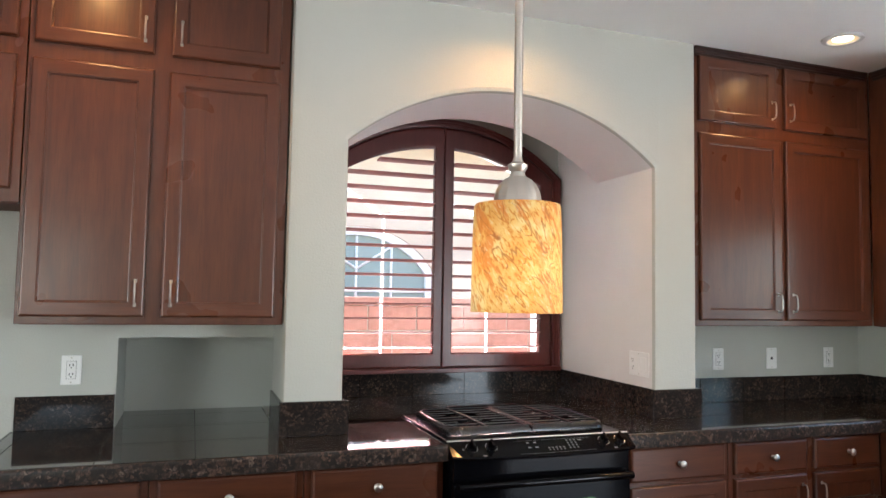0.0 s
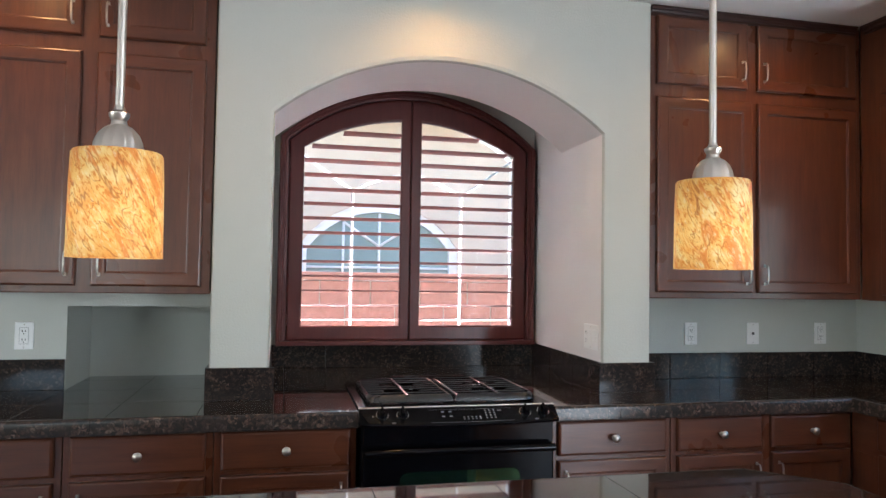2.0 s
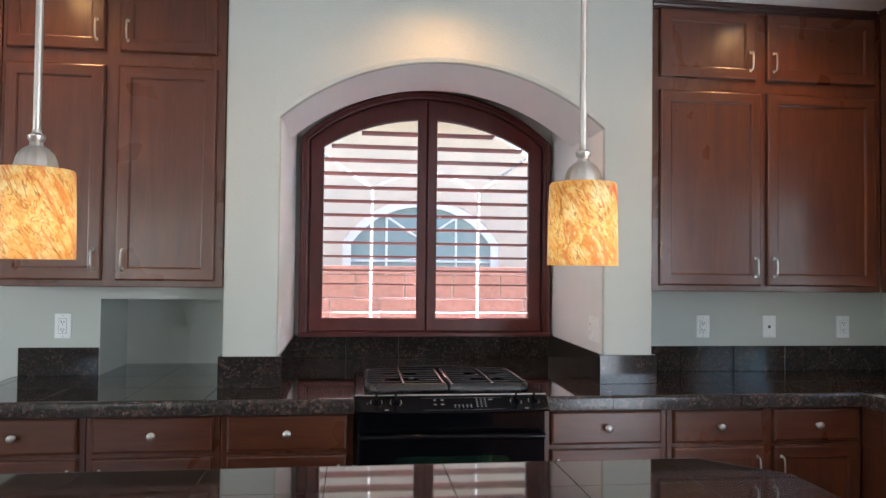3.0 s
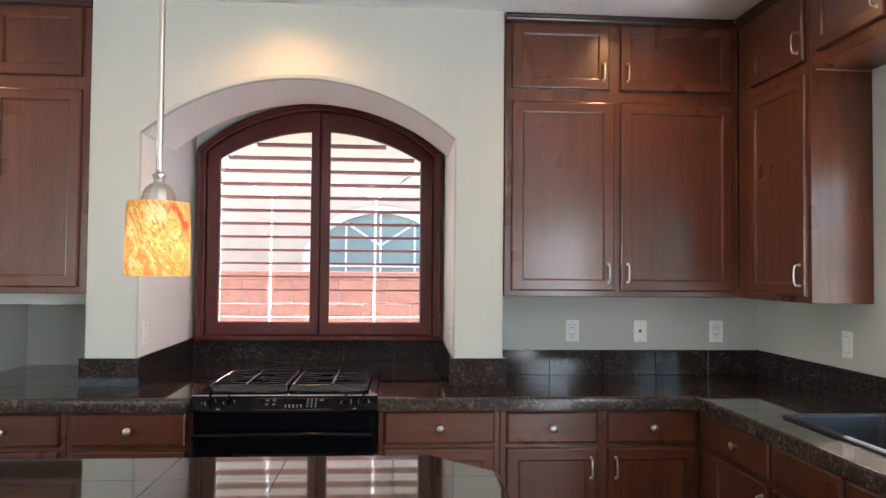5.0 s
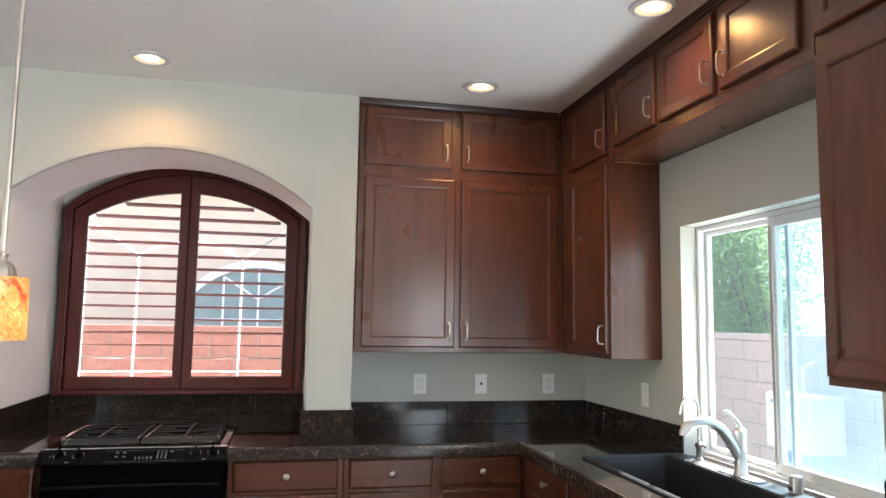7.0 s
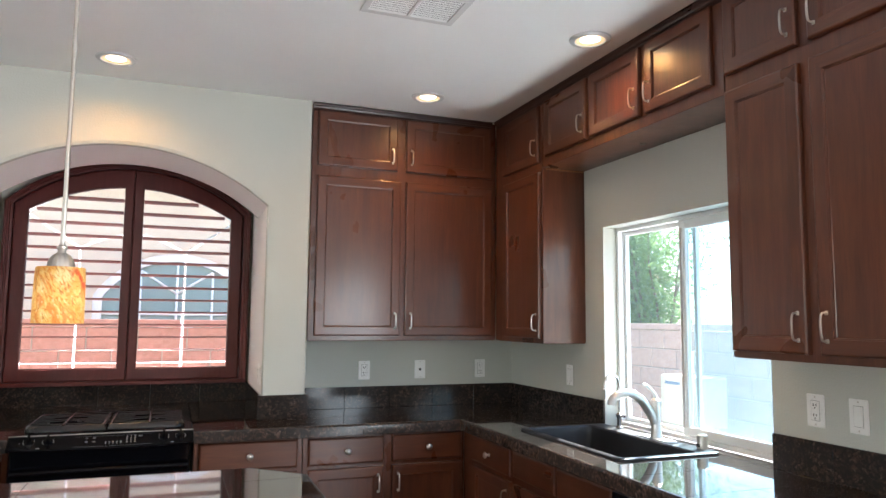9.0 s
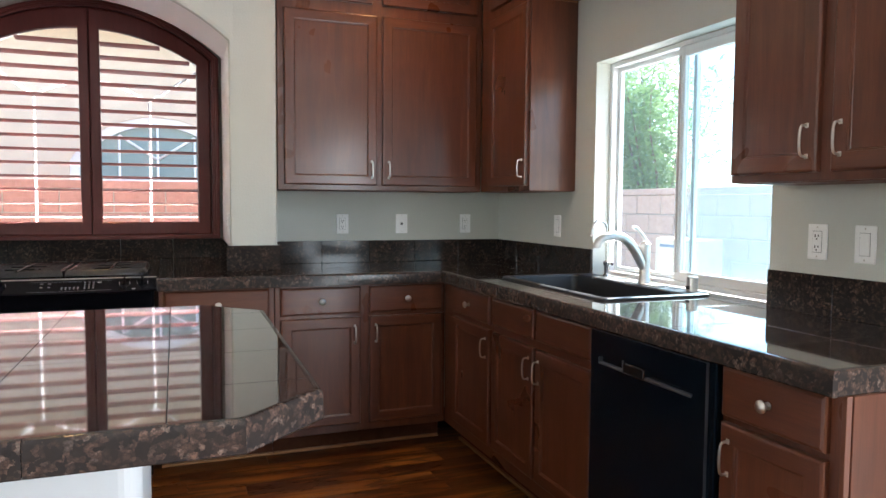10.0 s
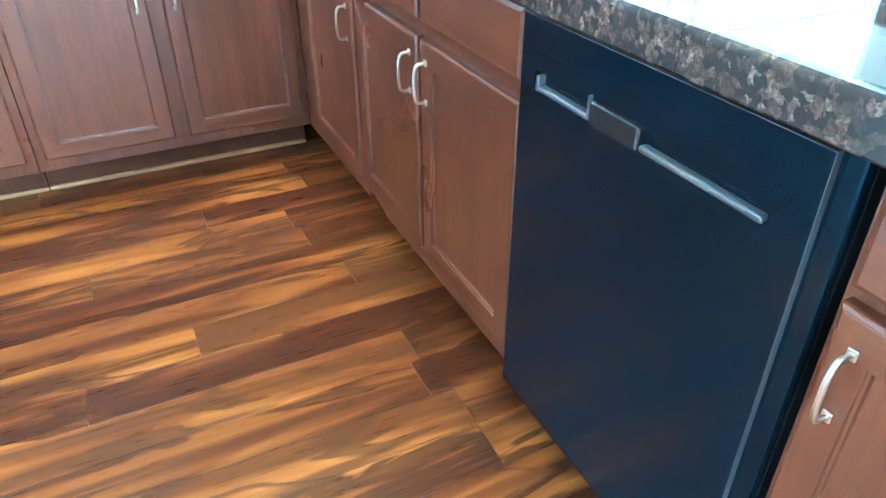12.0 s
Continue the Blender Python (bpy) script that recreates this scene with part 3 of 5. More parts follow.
def handle_mesh():
    """An upright bow pull 9 cm high: two feet, square shoulders and a slightly bowed flat grip."""
    bm = bmesh.new()
    half = 0.0435
    line = [(0.0, -half), (0.012, -half), (0.020, -half + 0.001), (0.0245, -half + 0.006), (0.0265, -half + 0.014)]
    line += [(0.0275 + 0.0012 * math.cos(k * 0.5), k * 0.0105) for k in range(-2, 3)] + [(d, -z) for d, z in reversed(line)]
    rings = []
    for k, (d, z) in enumerate(line):
        wide = 0.0026 + 0.0014 * math.sin(math.pi * k / (len(line) - 1))
        p, q = line[max(k - 1, 0)], line[min(k + 1, len(line) - 1)]
        run = math.hypot(q[0] - p[0], q[1] - p[1])
        nd, nz = (q[1] - p[1]) / run * 0.0032, -(q[0] - p[0]) / run * 0.0032
        rings.append([(wide * u, -(d + nd * w), z + nz * w) for u, w in ((1, -0.5), (1, 0.5), (0.5, 1), (-0.5, 1), (-1, 0.5), (-1, -0.5), (-0.5, -1), (0.5, -1))])
    rows = sheet_loft(bm, rings, smooth=True)
    bm.faces.new(rows[0])
    bm.faces.new(rows[-1])
    for z in (-half, half):
        box(bm, -0.006, 0.006, -0.004, 0.0, z - 0.007, z + 0.007, 0.0015, 1)
    return finish(bm, "handle", nickel)


def knob_mesh():
    bm = lathe(bmesh.new(), ((0.010, 0.0), (0.010, 0.003), (0.006, 0.006), (0.006, 0.013), (0.012, 0.018), (0.0165, 0.022), (0.0165, 0.026), (0.012, 0.030), (0.004, 0.032)), 20)
    bmesh.ops.rotate(bm, verts=bm.verts, cent=(0, 0, 0), matrix=Matrix.Rotation(radians(90), 3, "X"))
    return finish(bm, "knob", nickel)


HANDLE, KNOB = handle_mesh(), knob_mesh()


def add_door(parent, x0, x1, z0, z1, grip, low=True):
    """grip: 'l' or 'r', the side of the pull; low: the pull near the bottom edge."""
    d = part("door", door_mesh(x0, x1, z0, z1), None, parent)
    h = part("handle", HANDLE, None, d, "brushed nickel bow handle")
    h.location = (x0 + 0.032 if grip == "l" else x1 - 0.032, -0.0202, z0 + 0.088 if low else z1 - 0.088)
    return d


def add_drawer(parent, x0, x1, z0, z1, knob=True):
    d = part("drawer_front", drawer_mesh(x0, x1, z0, z1), None, parent)
    if knob:
        k = part("knob", KNOB, None, d, "round brushed nickel knob")
        k.location = ((x0 + x1) / 2, -0.0202, (z0 + z1) / 2)


def case(parent, w, depth, z0, z1, toe=0.0):
    """The box of a cabinet behind its face frame; a recessed toe kick under it."""
    part("body", boxed(0.0015, w - 0.0015, 0, depth, z0, z1, 0.0015, 1), wood_v, parent)
    if 1.0 < z0 < 2.0:
        part("underside", boxed(0.016, w - 0.016, 0.020, depth - 0.002, z0 - 0.0025, z0 + 0.002), raw_wood, parent, "pale raw plywood underside")
    if toe:
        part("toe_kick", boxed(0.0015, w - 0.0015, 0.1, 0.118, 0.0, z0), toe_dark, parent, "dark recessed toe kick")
        part("shoe_moulding", boxed(0.0015, w - 0.0015, 0.084, 0.0995, 0.0, 0.016, 0.005, 2), shoe_wood, parent, "golden wood shoe strip")


NY, EX = 2.585, 3.225            # face frames of the base cabinets
UNY, UEX = 2.88, 3.56            # face frames of the wall cabinets


def north(x, face=NY):
    return pose(x, face, 0)


def east(y, face=EX):
    return pose(face, y, 0, 0, 0, -90)


BASE_LABEL = "reddish cherry base cabinet with a drawer over a panelled door"
for x0, x1, grip in ((-0.525, -0.02, "r"), (-0.02, 0.483, "l"), (0.483, 1.003, "r"), (1.789, 2.3225, "l")):
    c = thing("base_cabinet", north(x0), BASE_LABEL, "cabinet", "base cabinets")
    w = x1 - x0
    case(c, w, 0.26 if x0 > 0.4 else 0.6, 0.11, 0.878, 0.1)
    add_drawer(c, 0.026, w - 0.026, 0.730, 0.868)
    add_door(c, 0.026, w - 0.026, 0.152, 0.711, grip, False)
c = thing("base_cabinet", north(2.3225), "cherry base cabinet with two drawers over two doors", "cabinet", "base cabinets")
case(c, 0.9025, 0.6, 0.11, 0.878, 0.1)
for a, b, grip in ((0.0275, 0.4325, "r"), (0.4795, 0.8825, "l")):
    add_drawer(c, a, b, 0.728, 0.866)
    add_door(c, a, b, 0.152, 0.709, grip, False)

c = thing("base_cabinet", east(2.585), "cherry corner base cabinet with a drawer over a door", "cabinet", "base cabinets")
case(c, 0.623, 0.6, 0.11, 0.70, 0.1)
part("front_rail", boxed(0.0015, 0.6215, 0.0, 0.02, 0.70, 0.878, 0.001, 1), wood_h, c)
add_drawer(c, 0.155, 0.607, 0.736, 0.868)
add_door(c, 0.160, 0.609, 0.168, 0.714, "r", False)
c = thing("sink_cabinet", east(1.962), "cherry sink cabinet with two false fronts and two doors", "cabinet", "base cabinets")
case(c, 0.842, 0.6, 0.11, 0.70, 0.1)
part("front_rail", boxed(0.0015, 0.8405, 0.0, 0.02, 0.70, 0.878, 0.001, 1), wood_h, c)
for a, b, grip in ((0.017, 0.409, "r"), (0.430, 0.836, "l")):
    add_drawer(c, a, b, 0.746, 0.868, False)
    add_door(c, a + 0.002, b + 0.002, 0.172, 0.712, grip, False)
c = thing("base_cabinet", east(0.516), "narrow cherry base cabinet at the end of the worktop", "cabinet", "base cabinets")
case(c, 0.366, 0.6, 0.11, 0.878, 0.1)
add_drawer(c, 0.012, 0.330, 0.740, 0.872)
add_door(c, 0.012, 0.330, 0.130, 0.722, "l", False)
part("edge_band", boxed(0.357, 0.3695, -0.003, 0.014, 0.0, 0.878, 0.001, 1), raw_wood, c, "pale raw wood edge band")
part("end_panel", boxed(0.3665, 0.3725, 0.015, 0.6, 0.0, 0.878, 0.001, 1), wood_v, c)


def crown(parent, x0, x1):
    """A stepped crown moulding along the top."""
    bm = bmesh.new()
    prof = ((0.0, 2.700), (-0.008, 2.702), (-0.008, 2.712), (-0.015, 2.714), (-0.018, 2.722), (-0.024, 2.726), (-0.026, 2.736), (-0.032, 2.738), (-0.032, CEIL - 0.001), (0.0, CEIL - 0.001))
    rows = sheet_loft(bm, [[(x, y, z) for y, z in prof] for x in (x0, x1)], closed=True)
    for r in rows:
        bm.faces.new(r)
    part("crown_moulding", bm, wood_dark, parent, "dark stepped crown moulding")


UP = "tall reddish cherry wall cabinet with panelled doors up to the ceiling"
LOW, HIGH = (1.390, 2.315), (2.376, 2.700)
c = thing("wall_cabinet", north(-0.497, UNY), UP, "cabinet", "wall cabinets")
case(c, 0.925, 0.318, 1.363, CEIL - 0.003)
for a, b, grip in ((0.017, 0.421, "r"), (0.478, 0.888, "l")):
    add_door(c, a, b, *LOW, grip)
    add_door(c, a + 0.004, b - 0.003, *HIGH, grip)
crown(c, 0.0, 0.925)
c = thing("wall_cabinet", north(-1.45, UNY), "cherry wall cabinet over an empty refrigerator bay", "cabinet", "wall cabinets")
case(c, 0.952, 0.318, 1.79, CEIL - 0.003)
for a, b, grip in ((0.03, 0.46, "r"), (0.49, 0.922, "l")):
    add_door(c, a, b, 1.838, 2.318, grip)
    add_door(c, a, b, 2.382, 2.70, grip)
crown(c, 0.0, 0.952)
c = thing("wall_cabinet", north(2.382, UNY), UP, "cabinet", "wall cabinets")
case(c, 1.176, 0.318, 1.363, CEIL - 0.003)
for a, b, grip in ((0.036, 0.542, "r"), (0.574, 1.140, "l")):
    add_door(c, a, b, *LOW, grip)
    add_door(c, a - 0.002, b - (0.026 if grip == "r" else 0.002), *HIGH, grip)
crown(c, 0.0, 1.142)
c = thing("wall_cabinet", east(2.878, UEX), "cherry corner wall cabinet beside the window", "cabinet", "wall cabinets")
case(c, 0.610, 0.268, 1.362, CEIL - 0.003)
add_door(c, 0.138, 0.590, 1.388, 2.316, "r")
add_door(c, 0.142, 0.582, 2.370, 2.694, "r")
part("filler_strip", boxed(0.606, 0.6145, 0.02, 0.262, 2.3265, 2.3335, 0.001, 1), shoe_wood, c, "pale strip under the bridging cabinets")
crown(c, 0.028, 0.612)
c = thing("bridge_cabinet", east(2.266, UEX), "row of short cherry cabinets bridging over the window", "cabinet", "wall cabinets")
case(c, 1.390, 0.268, 2.335, CEIL - 0.003)
for a, b, grip in ((0.050, 0.460, "r"), (0.496, 0.893, "r"), (0.934, 1.339, "l")):
    add_door(c, a, b, 2.386, 2.700, grip)
crown(c, 0.0, 1.390)
c = thing("wall_cabinet", east(0.874, UEX), UP, "cabinet", "wall cabinets")
case(c, 0.750, 0.268, 1.362, CEIL - 0.003)
for a, b, grip in ((0.014, 0.340, "r"), (0.384, 0.712, "l")):
    add_door(c, a, b, 1.386, 2.338, grip)
    add_door(c, a, b, 2.400, 2.700, grip)
crown(c, 0.0, 0.750)

# ---- worktops of granite tiles ----
TILE = 0.305


def worktop(name, label, regions, edges, thick=0.059):
    """regions: (outline, grid x, grid y); edges: (start, end) of the fronts, seen with the top on the left hand, and how far each runs past its ends."""
    top = thing(name, pose(0, 0, TOP - thick), label, "worktop")
    bed = bmesh.new()
    for poly, gx, gy in regions:
        prism(bed, [(x, y) for x, y in poly], 0.0, thick - 0.007)
    part("bed", bed, grout, top)
    for poly, gx, gy in regions:
        xs, ys = [p[0] for p in poly], [p[1] for p in poly]
        for i in range(math.floor((min(xs) - gx) / TILE), math.ceil((max(xs) - gx) / TILE)):
            for j in range(math.floor((min(ys) - gy) / TILE), math.ceil((max(ys) - gy) / TILE)):
                cell = clip(poly, gx + i * TILE + 0.0007, gx + (i + 1) * TILE - 0.0007, gy + j * TILE + 0.0007, gy + (j + 1) * TILE - 0.0007)
                if len(cell) > 2:
                    part("tile", prism(bmesh.new(), cell, thick - 0.0075, thick, 0.0008), granite, top)
    for (ax, ay), (bx, by), first, last in edges:
        length = math.hypot(bx - ax, by - ay)
        count = max(1, round(length / TILE))
        m = Matrix.Translation((ax, ay, 0)) @ Matrix.Rotation(math.atan2(by - ay, bx - ax), 4, "Z")
        for k in range(count):
            b = bmesh.new()
            s, e = k * length / count - (first if k == 0 else 0), (k + 1) * length / count - (0.0012 if k < count - 1 else -last)
            prof = ((0.0, 0.0), (-0.013, 0.0), (-0.015, 0.003), (-0.015, thick - 0.012), (-0.0135, thick - 0.005), (-0.010, thick - 0.001), (-0.005, thick), (0.0, thick))
            rows = sheet_loft(b, [[(x, py, pz) for py, pz in prof] for x in (s, e)], closed=True, smooth=True)
            for r in rows:
                b.faces.new(r)
            bmesh.ops.transform(b, matrix=m, verts=b.verts)
            part("edge_tile", b, granite_edge, top)
    return top


FY, FX = 2.547, 3.197            # front edges, before the edge tiles
worktop("worktop", "dark brown polished granite tile worktop beside the range",
        [(((-0.54, FY), (1.003, FY), (1.003, 2.826), (-0.54, 2.826)), -0.49, FY), (((-0.54, 2.826), (0.43, 2.826), (0.43, 3.198), (-0.54, 3.198)), -0.49, FY),
         (((-0.183, 3.198), (0.43, 3.198), (0.43, 3.599), (-0.183, 3.599)), -0.49, FY),
         (((0.667, 2.826), (1.003, 2.826), (1.003, 3.2), (0.656, 3.2)), -0.49, FY), (((0.656, 3.2), (1.395, 3.2), (1.395, 3.825), (0.652, 3.825)), -0.49, FY)],
        [((-0.54, FY), (1.003, FY), 0.0145, 0), ((-0.54, 3.19), (-0.54, FY), 0, 0)])
worktop("worktop", "dark brown polished granite tile worktop along window and sink",
        [(((1.787, FY), (3.828, FY), (3.828, 2.826), (1.787, 2.826)), 1.787, FY), (((2.376, 2.826), (3.828, 2.826), (3.828, 3.198), (2.376, 3.198)), 1.787, FY),
         (((1.787, 2.826), (2.138, 2.826), (2.15, 3.2), (1.787, 3.2)), 1.787, FY), (((1.3955, 3.2), (2.15, 3.2), (2.158, 3.825), (1.3955, 3.825)), 1.787, FY),
         (((FX, 2.105), (3.828, 2.105), (3.828, FY), (FX, FY)), FX, FY), (((FX, 1.245), (3.33, 1.245), (3.33, 2.105), (FX, 2.105)), FX, FY),
         (((FX, 0.165), (3.828, 0.165), (3.828, 1.245), (FX, 1.245)), FX, FY), (((3.832, 0.967), (3.925, 0.967), (3.925, 2.09), (3.832, 2.09)), FX, FY)],
        [((1.787, FY), (FX, FY), 0, -0.0155), ((FX, FY), (FX, 0.165), 0, 0.0148), ((FX, 0.165), (3.828, 0.165), 0, 0)])


def splash(name, label, runs):
    """Upstands of granite tile: (start, end, z0, z1, thickness); the face is on the right hand of the way."""
    t = thing(name, pose(0, 0, TOP), label, "backsplash")
    for (ax, ay), (bx, by), z0, z1, th in runs:
        length = math.hypot(bx - ax, by - ay)
        m = Matrix.Translation((ax, ay, 0)) @ Matrix.Rotation(math.atan2(by - ay, bx - ax), 4, "Z")
        count = max(1, round(length / TILE))
        for k in range(count):
            b = boxed(k * length / count + 0.0006, (k + 1) * length / count - 0.0006, -th, -0.0005, z0, z1, 0.0012, 1)
            bmesh.ops.transform(b, matrix=m, verts=b.verts)
            part("tile", b, granite_splash, t)
    return t


SP = 1.068 - TOP
splash("backsplash", "low dark granite tile backsplash on the worktop",
       [((-0.54, NORTH), (-0.187, NORTH), 0, SP, 0.012)])
splash("backsplash", "dark granite tile upstand round the arched niche",
       [((0.421, 2.845), (0.690, 2.845), 0, SP, 0.019), ((0.668, 2.848), (0.652, 3.825), 0, SP, 0.012), ((0.652, 3.829), (2.158, 3.829), 0, 0.125, 0.03), ((2.157, 3.825), (2.138, 2.848), 0, SP, 0.012),
        ((2.114, 2.845), (2.388, 2.845), 0, SP, 0.019), ((0.433, 3.19), (0.433, 2.848), 0, SP, 0.012), ((2.376, 2.848), (2.376, 3.187), 0, SP, 0.012)])
splash("backsplash", "low polished granite tile backsplash behind the corner worktop",
       [((2.389, NORTH), (EAST, NORTH), 0, SP, 0.012), ((EAST, 3.187), (EAST, 2.093), 0, SP, 0.012), ((EAST, 0.964), (EAST, 0.165), 0, SP, 0.012)])

# ---- island ----
ISLE = [(-0.23, 0.235), (1.965, 0.235), (2.112, 0.375), (2.125, 1.42), (1.955, 1.588), (-0.23, 1.588)]
worktop("island_worktop", "polished brown granite tile island top with clipped corners", [(ISLE, 0.02, 0.235 - 0.08)],
        [(ISLE[i], ISLE[(i + 1) % 6], 0.006, 0.0058) for i in range(6)])
c = thing("kitchen_island", pose(0, 0, 0), "white painted island base with rounded corners", "island")
outline = []
for cx, cy, a0 in ((1.74, 0.79, -90), (1.74, 1.30, 0), (0.06, 1.30, 90), (0.06, 0.79, 180)):
    outline += [(cx + 0.05 * math.cos(radians(a0 + k * 15)), cy + 0.05 * math.sin(radians(a0 + k * 15))) for k in range(7)]
part("body", prism(bmesh.new(), outline, 0.0, TOP - 0.0595), white_paint, c)
grow = [(x + (0.012 if x > 0.9 else -0.012), y + (0.012 if y > 1.0 else -0.012)) for x, y in outline]
# unseen side; panel added so that it reflects dark in the backsplash
part("kitchen_side_panel", boxed(0.075, 1.725, 1.3505, 1.366, 0.09, TOP - 0.0605, 0.003), wood_v, c, "added cherry stained panel on the unseen kitchen side")
part("baseboard", prism(bmesh.new(), grow, 0.0, 0.085, 0.004), white_paint, c, "white painted baseboard")


# ---- range ----
def slide_in_range():
    c = thing("range", pose(1.395, 0, 0), "glossy black slide-in gas range with cast iron grates", "range")
    w = 0.379
    part("body", boxed(-w, w, 2.545, 3.17, 0.10, 0.925, 0.003), black_gloss, c)
    part("kick_panel", boxed(-w + 0.02, w - 0.02, 2.60, 2.62, 0.0, 0.10), black_mat, c)
    part("drawer", boxed(-w, w, 2.515, 2.545, 0.105, 0.245, 0.006), black_gloss, c)
    d = part("oven_door", boxed(-w + 0.002, w - 0.002, 2.507, 2.545, 0.255, 0.795, 0.008), black_gloss, c)
    bm = bmesh.new()
    x0, x1, z0, z1, r = -0.238, 0.236, 0.40, 0.712, 0.035
    ring = [(cx + r * math.cos(radians(a0 + k * 15)), cz + r * math.sin(radians(a0 + k * 15))) for cx, cz, a0 in ((x1 - r, z1 - r, 0), (x0 + r, z1 - r, 90), (x0 + r, z0 + r, 180), (x1 - r, z0 + r, 270)) for k in range(7)]
    rows = sheet_loft(bm, [[(x, y, z) for x, z in ring] for y in (2.507, 2.5045)])
    bm.faces.new(rows[1])
    part("oven_window", bm, black_glass, d, "dark green-tinted oven window glass")
    bm = bmesh.new()
    tube(bm, [(-w + 0.012, 2.478, 0.792), (-0.2, 2.470, 0.795), (0, 2.468, 0.796), (0.2, 2.470, 0.795), (w - 0.012, 2.478, 0.792)], 0.0145, 14)
    for s in (-1, 1):
        box(bm, s * (w - 0.02) - 0.012, s * (w - 0.02) + 0.012, 2.478, 2.512, 0.779, 0.803, 0.004)
    part("oven_handle", bm, black_gloss, d)
    part("upper_front", boxed(-w + 0.004, w - 0.004, 2.515, 2.56, 0.800, 0.886, 0.004), black_gloss, c)
    # sloping control panel, wider than the oven
    bm = bmesh.new()
    prof = ((2.575, 0.943), (2.556, 0.943), (2.546, 0.940), (2.488, 0.902), (2.484, 0.896), (2.489, 0.888), (2.560, 0.884))
    xs = [-0.39 + 0.78 * i / 24 for i in range(25)]
    rings = []
    for x in xs:
        bow = 0.014 * (1 - (x / 0.39) ** 2)
        edge = max(0.0, (abs(x) - 0.375) / 0.015)
        rings.append([(x, y - (bow if y < 2.5 else 0) + 0.006 * edge * (y < 2.5), z - (0.006 * (1 - (x / 0.39) ** 2) if 0.88 < z < 0.91 else 0)) for y, z in prof])
    rows = sheet_loft(bm, rings, smooth=False)
    bm.faces.new(rows[0])
    bm.faces.new(rows[-1])
    panel = part("control_panel", bm, black_gloss, c)
    slope = math.degrees(math.atan2(0.058, 0.040))

    def on_panel(x, f):
        """A place on the sloping panel; f from its top to its lip."""
        bow = 1 - (x / 0.39) ** 2
        return Vector((x, 2.546 - (0.058 + 0.014 * bow) * f, 0.940 - (0.038 + 0.006 * bow) * f))

    for x in (-0.305, -0.228, 0.258, 0.332):
        bm = lathe(bmesh.new(), ((0.021, 0.0), (0.021, 0.006), (0.018, 0.011), (0.017, 0.013)), 24)
        box(bm, -0.0055, 0.0055, -0.018, 0.018, 0.011, 0.030, 0.003)
        bmesh.ops.rotate(bm, verts=bm.verts, cent=(0, 0, 0), matrix=Matrix.Rotation(radians(90 - slope), 3, "X"))
        bmesh.ops.translate(bm, verts=bm.verts, vec=on_panel(x, 0.42))
        k = part("burner_knob", bm, black_gloss, panel)
        bm = lathe(bmesh.new(), ((0.0214, 0.0), (0.0232, 0.0), (0.0232, 0.003), (0.0214, 0.003), (0.0214, 0.0)), 24, cap=False)
        bmesh.ops.rotate(bm, verts=bm.verts, cent=(0, 0, 0), matrix=Matrix.Rotation(radians(90 - slope), 3, "X"))
        bmesh.ops.translate(bm, verts=bm.verts, vec=on_panel(x, 0.42))
        part("knob_ring", bm, chrome, k)
    marks = [(-0.072 + 0.03 * i, 0.25 + 0.3 * j, 0.010) for i in range(2) for j in range(2)]
    marks += [(0.008 + 0.016 * i, 0.62, 0.006) for i in range(5)] + [(0.008 + 0.016 * i, 0.74, 0.004) for i in range(5)]
    marks += [(0.098 + 0.017 * i, 0.22 + 0.16 * j, 0.006) for i in range(3) for j in range(4)]
    marks += [(0.155, 0.24, 0.014), (-0.34, 0.5, 0.004), (-0.265, 0.95, 0.012), (0.296, 0.95, 0.012)]
    bm = bmesh.new()
    for x, f, size in marks:
        m = Matrix.Translation(on_panel(x, f)) @ Matrix.Rotation(radians(-slope), 4, "X")
        before = set(bm.verts)
        box(bm, -size * 0.6, size * 0.6, -0.0012, 0.001, -0.003, 0.003)
        bmesh.ops.transform(bm, matrix=m, verts=[v for v in bm.verts if v not in before])
    for x, f in [(-0.118 + 0.318 * i / 30, f) for f in (0.10, 0.93) for i in range(31)]:
        m = Matrix.Translation(on_panel(x, f)) @ Matrix.Rotation(radians(-slope), 4, "X")
        before = set(bm.verts)
        box(bm, -0.0054, 0.0054, -0.0008, 0.001, -0.0004, 0.0004)
        bmesh.ops.transform(bm, matrix=m, verts=[v for v in bm.verts if v not in before])
    tagged(part("printed_marks", bm, legend_grey, panel, "small pale printed control marks"), kind="stuff")
    part("cooktop", boxed(-0.39, 0.39, 2.556, 3.19, 0.926, 0.946, 0.006), black_gloss, c)
    part("cooktop_trim", boxed(-0.391, 0.391, 2.549, 2.557, 0.9435, 0.9485, 0.002), nickel, c, "bright metal front trim")
    for s in (-1, 1):
        bm = bmesh.new()
        near, far = s * 0.003, s * 0.352
        y0, y1 = 2.632, 3.112
        # outer frame: square at the middle, well rounded at the outer corners, its front flank sloping down
        r = 0.055
        loop = [(near, y0), (far - s * r, y0)]
        loop += [(far - s * (r - r * math.sin(radians(a))), y0 + r - r * math.cos(radians(a))) for a in range(15, 91, 15)]
        loop += [(far - s * (r - r * math.cos(radians(a))), y1 - r + r * math.sin(radians(a))) for a in range(0, 91, 15)]
        loop += [(near, y1)]
        cx, cy = (near + far) / 2, (y0 + y1) / 2
        rings = []
        for d, h in ((0.0, 0.950), (0.002, 0.962), (0.008, 0.973), (0.013, 0.977), (0.018, 0.974), (0.018, 0.958), (0.0, 0.950)):
            rings.append([(x + (cx - x) / abs(cx - x) * d if abs(cx - x) > 0.02 else x, y + (cy - y) / abs(cy - y) * d if abs(cy - y) > 0.02 else y, h) for x, y in loop])
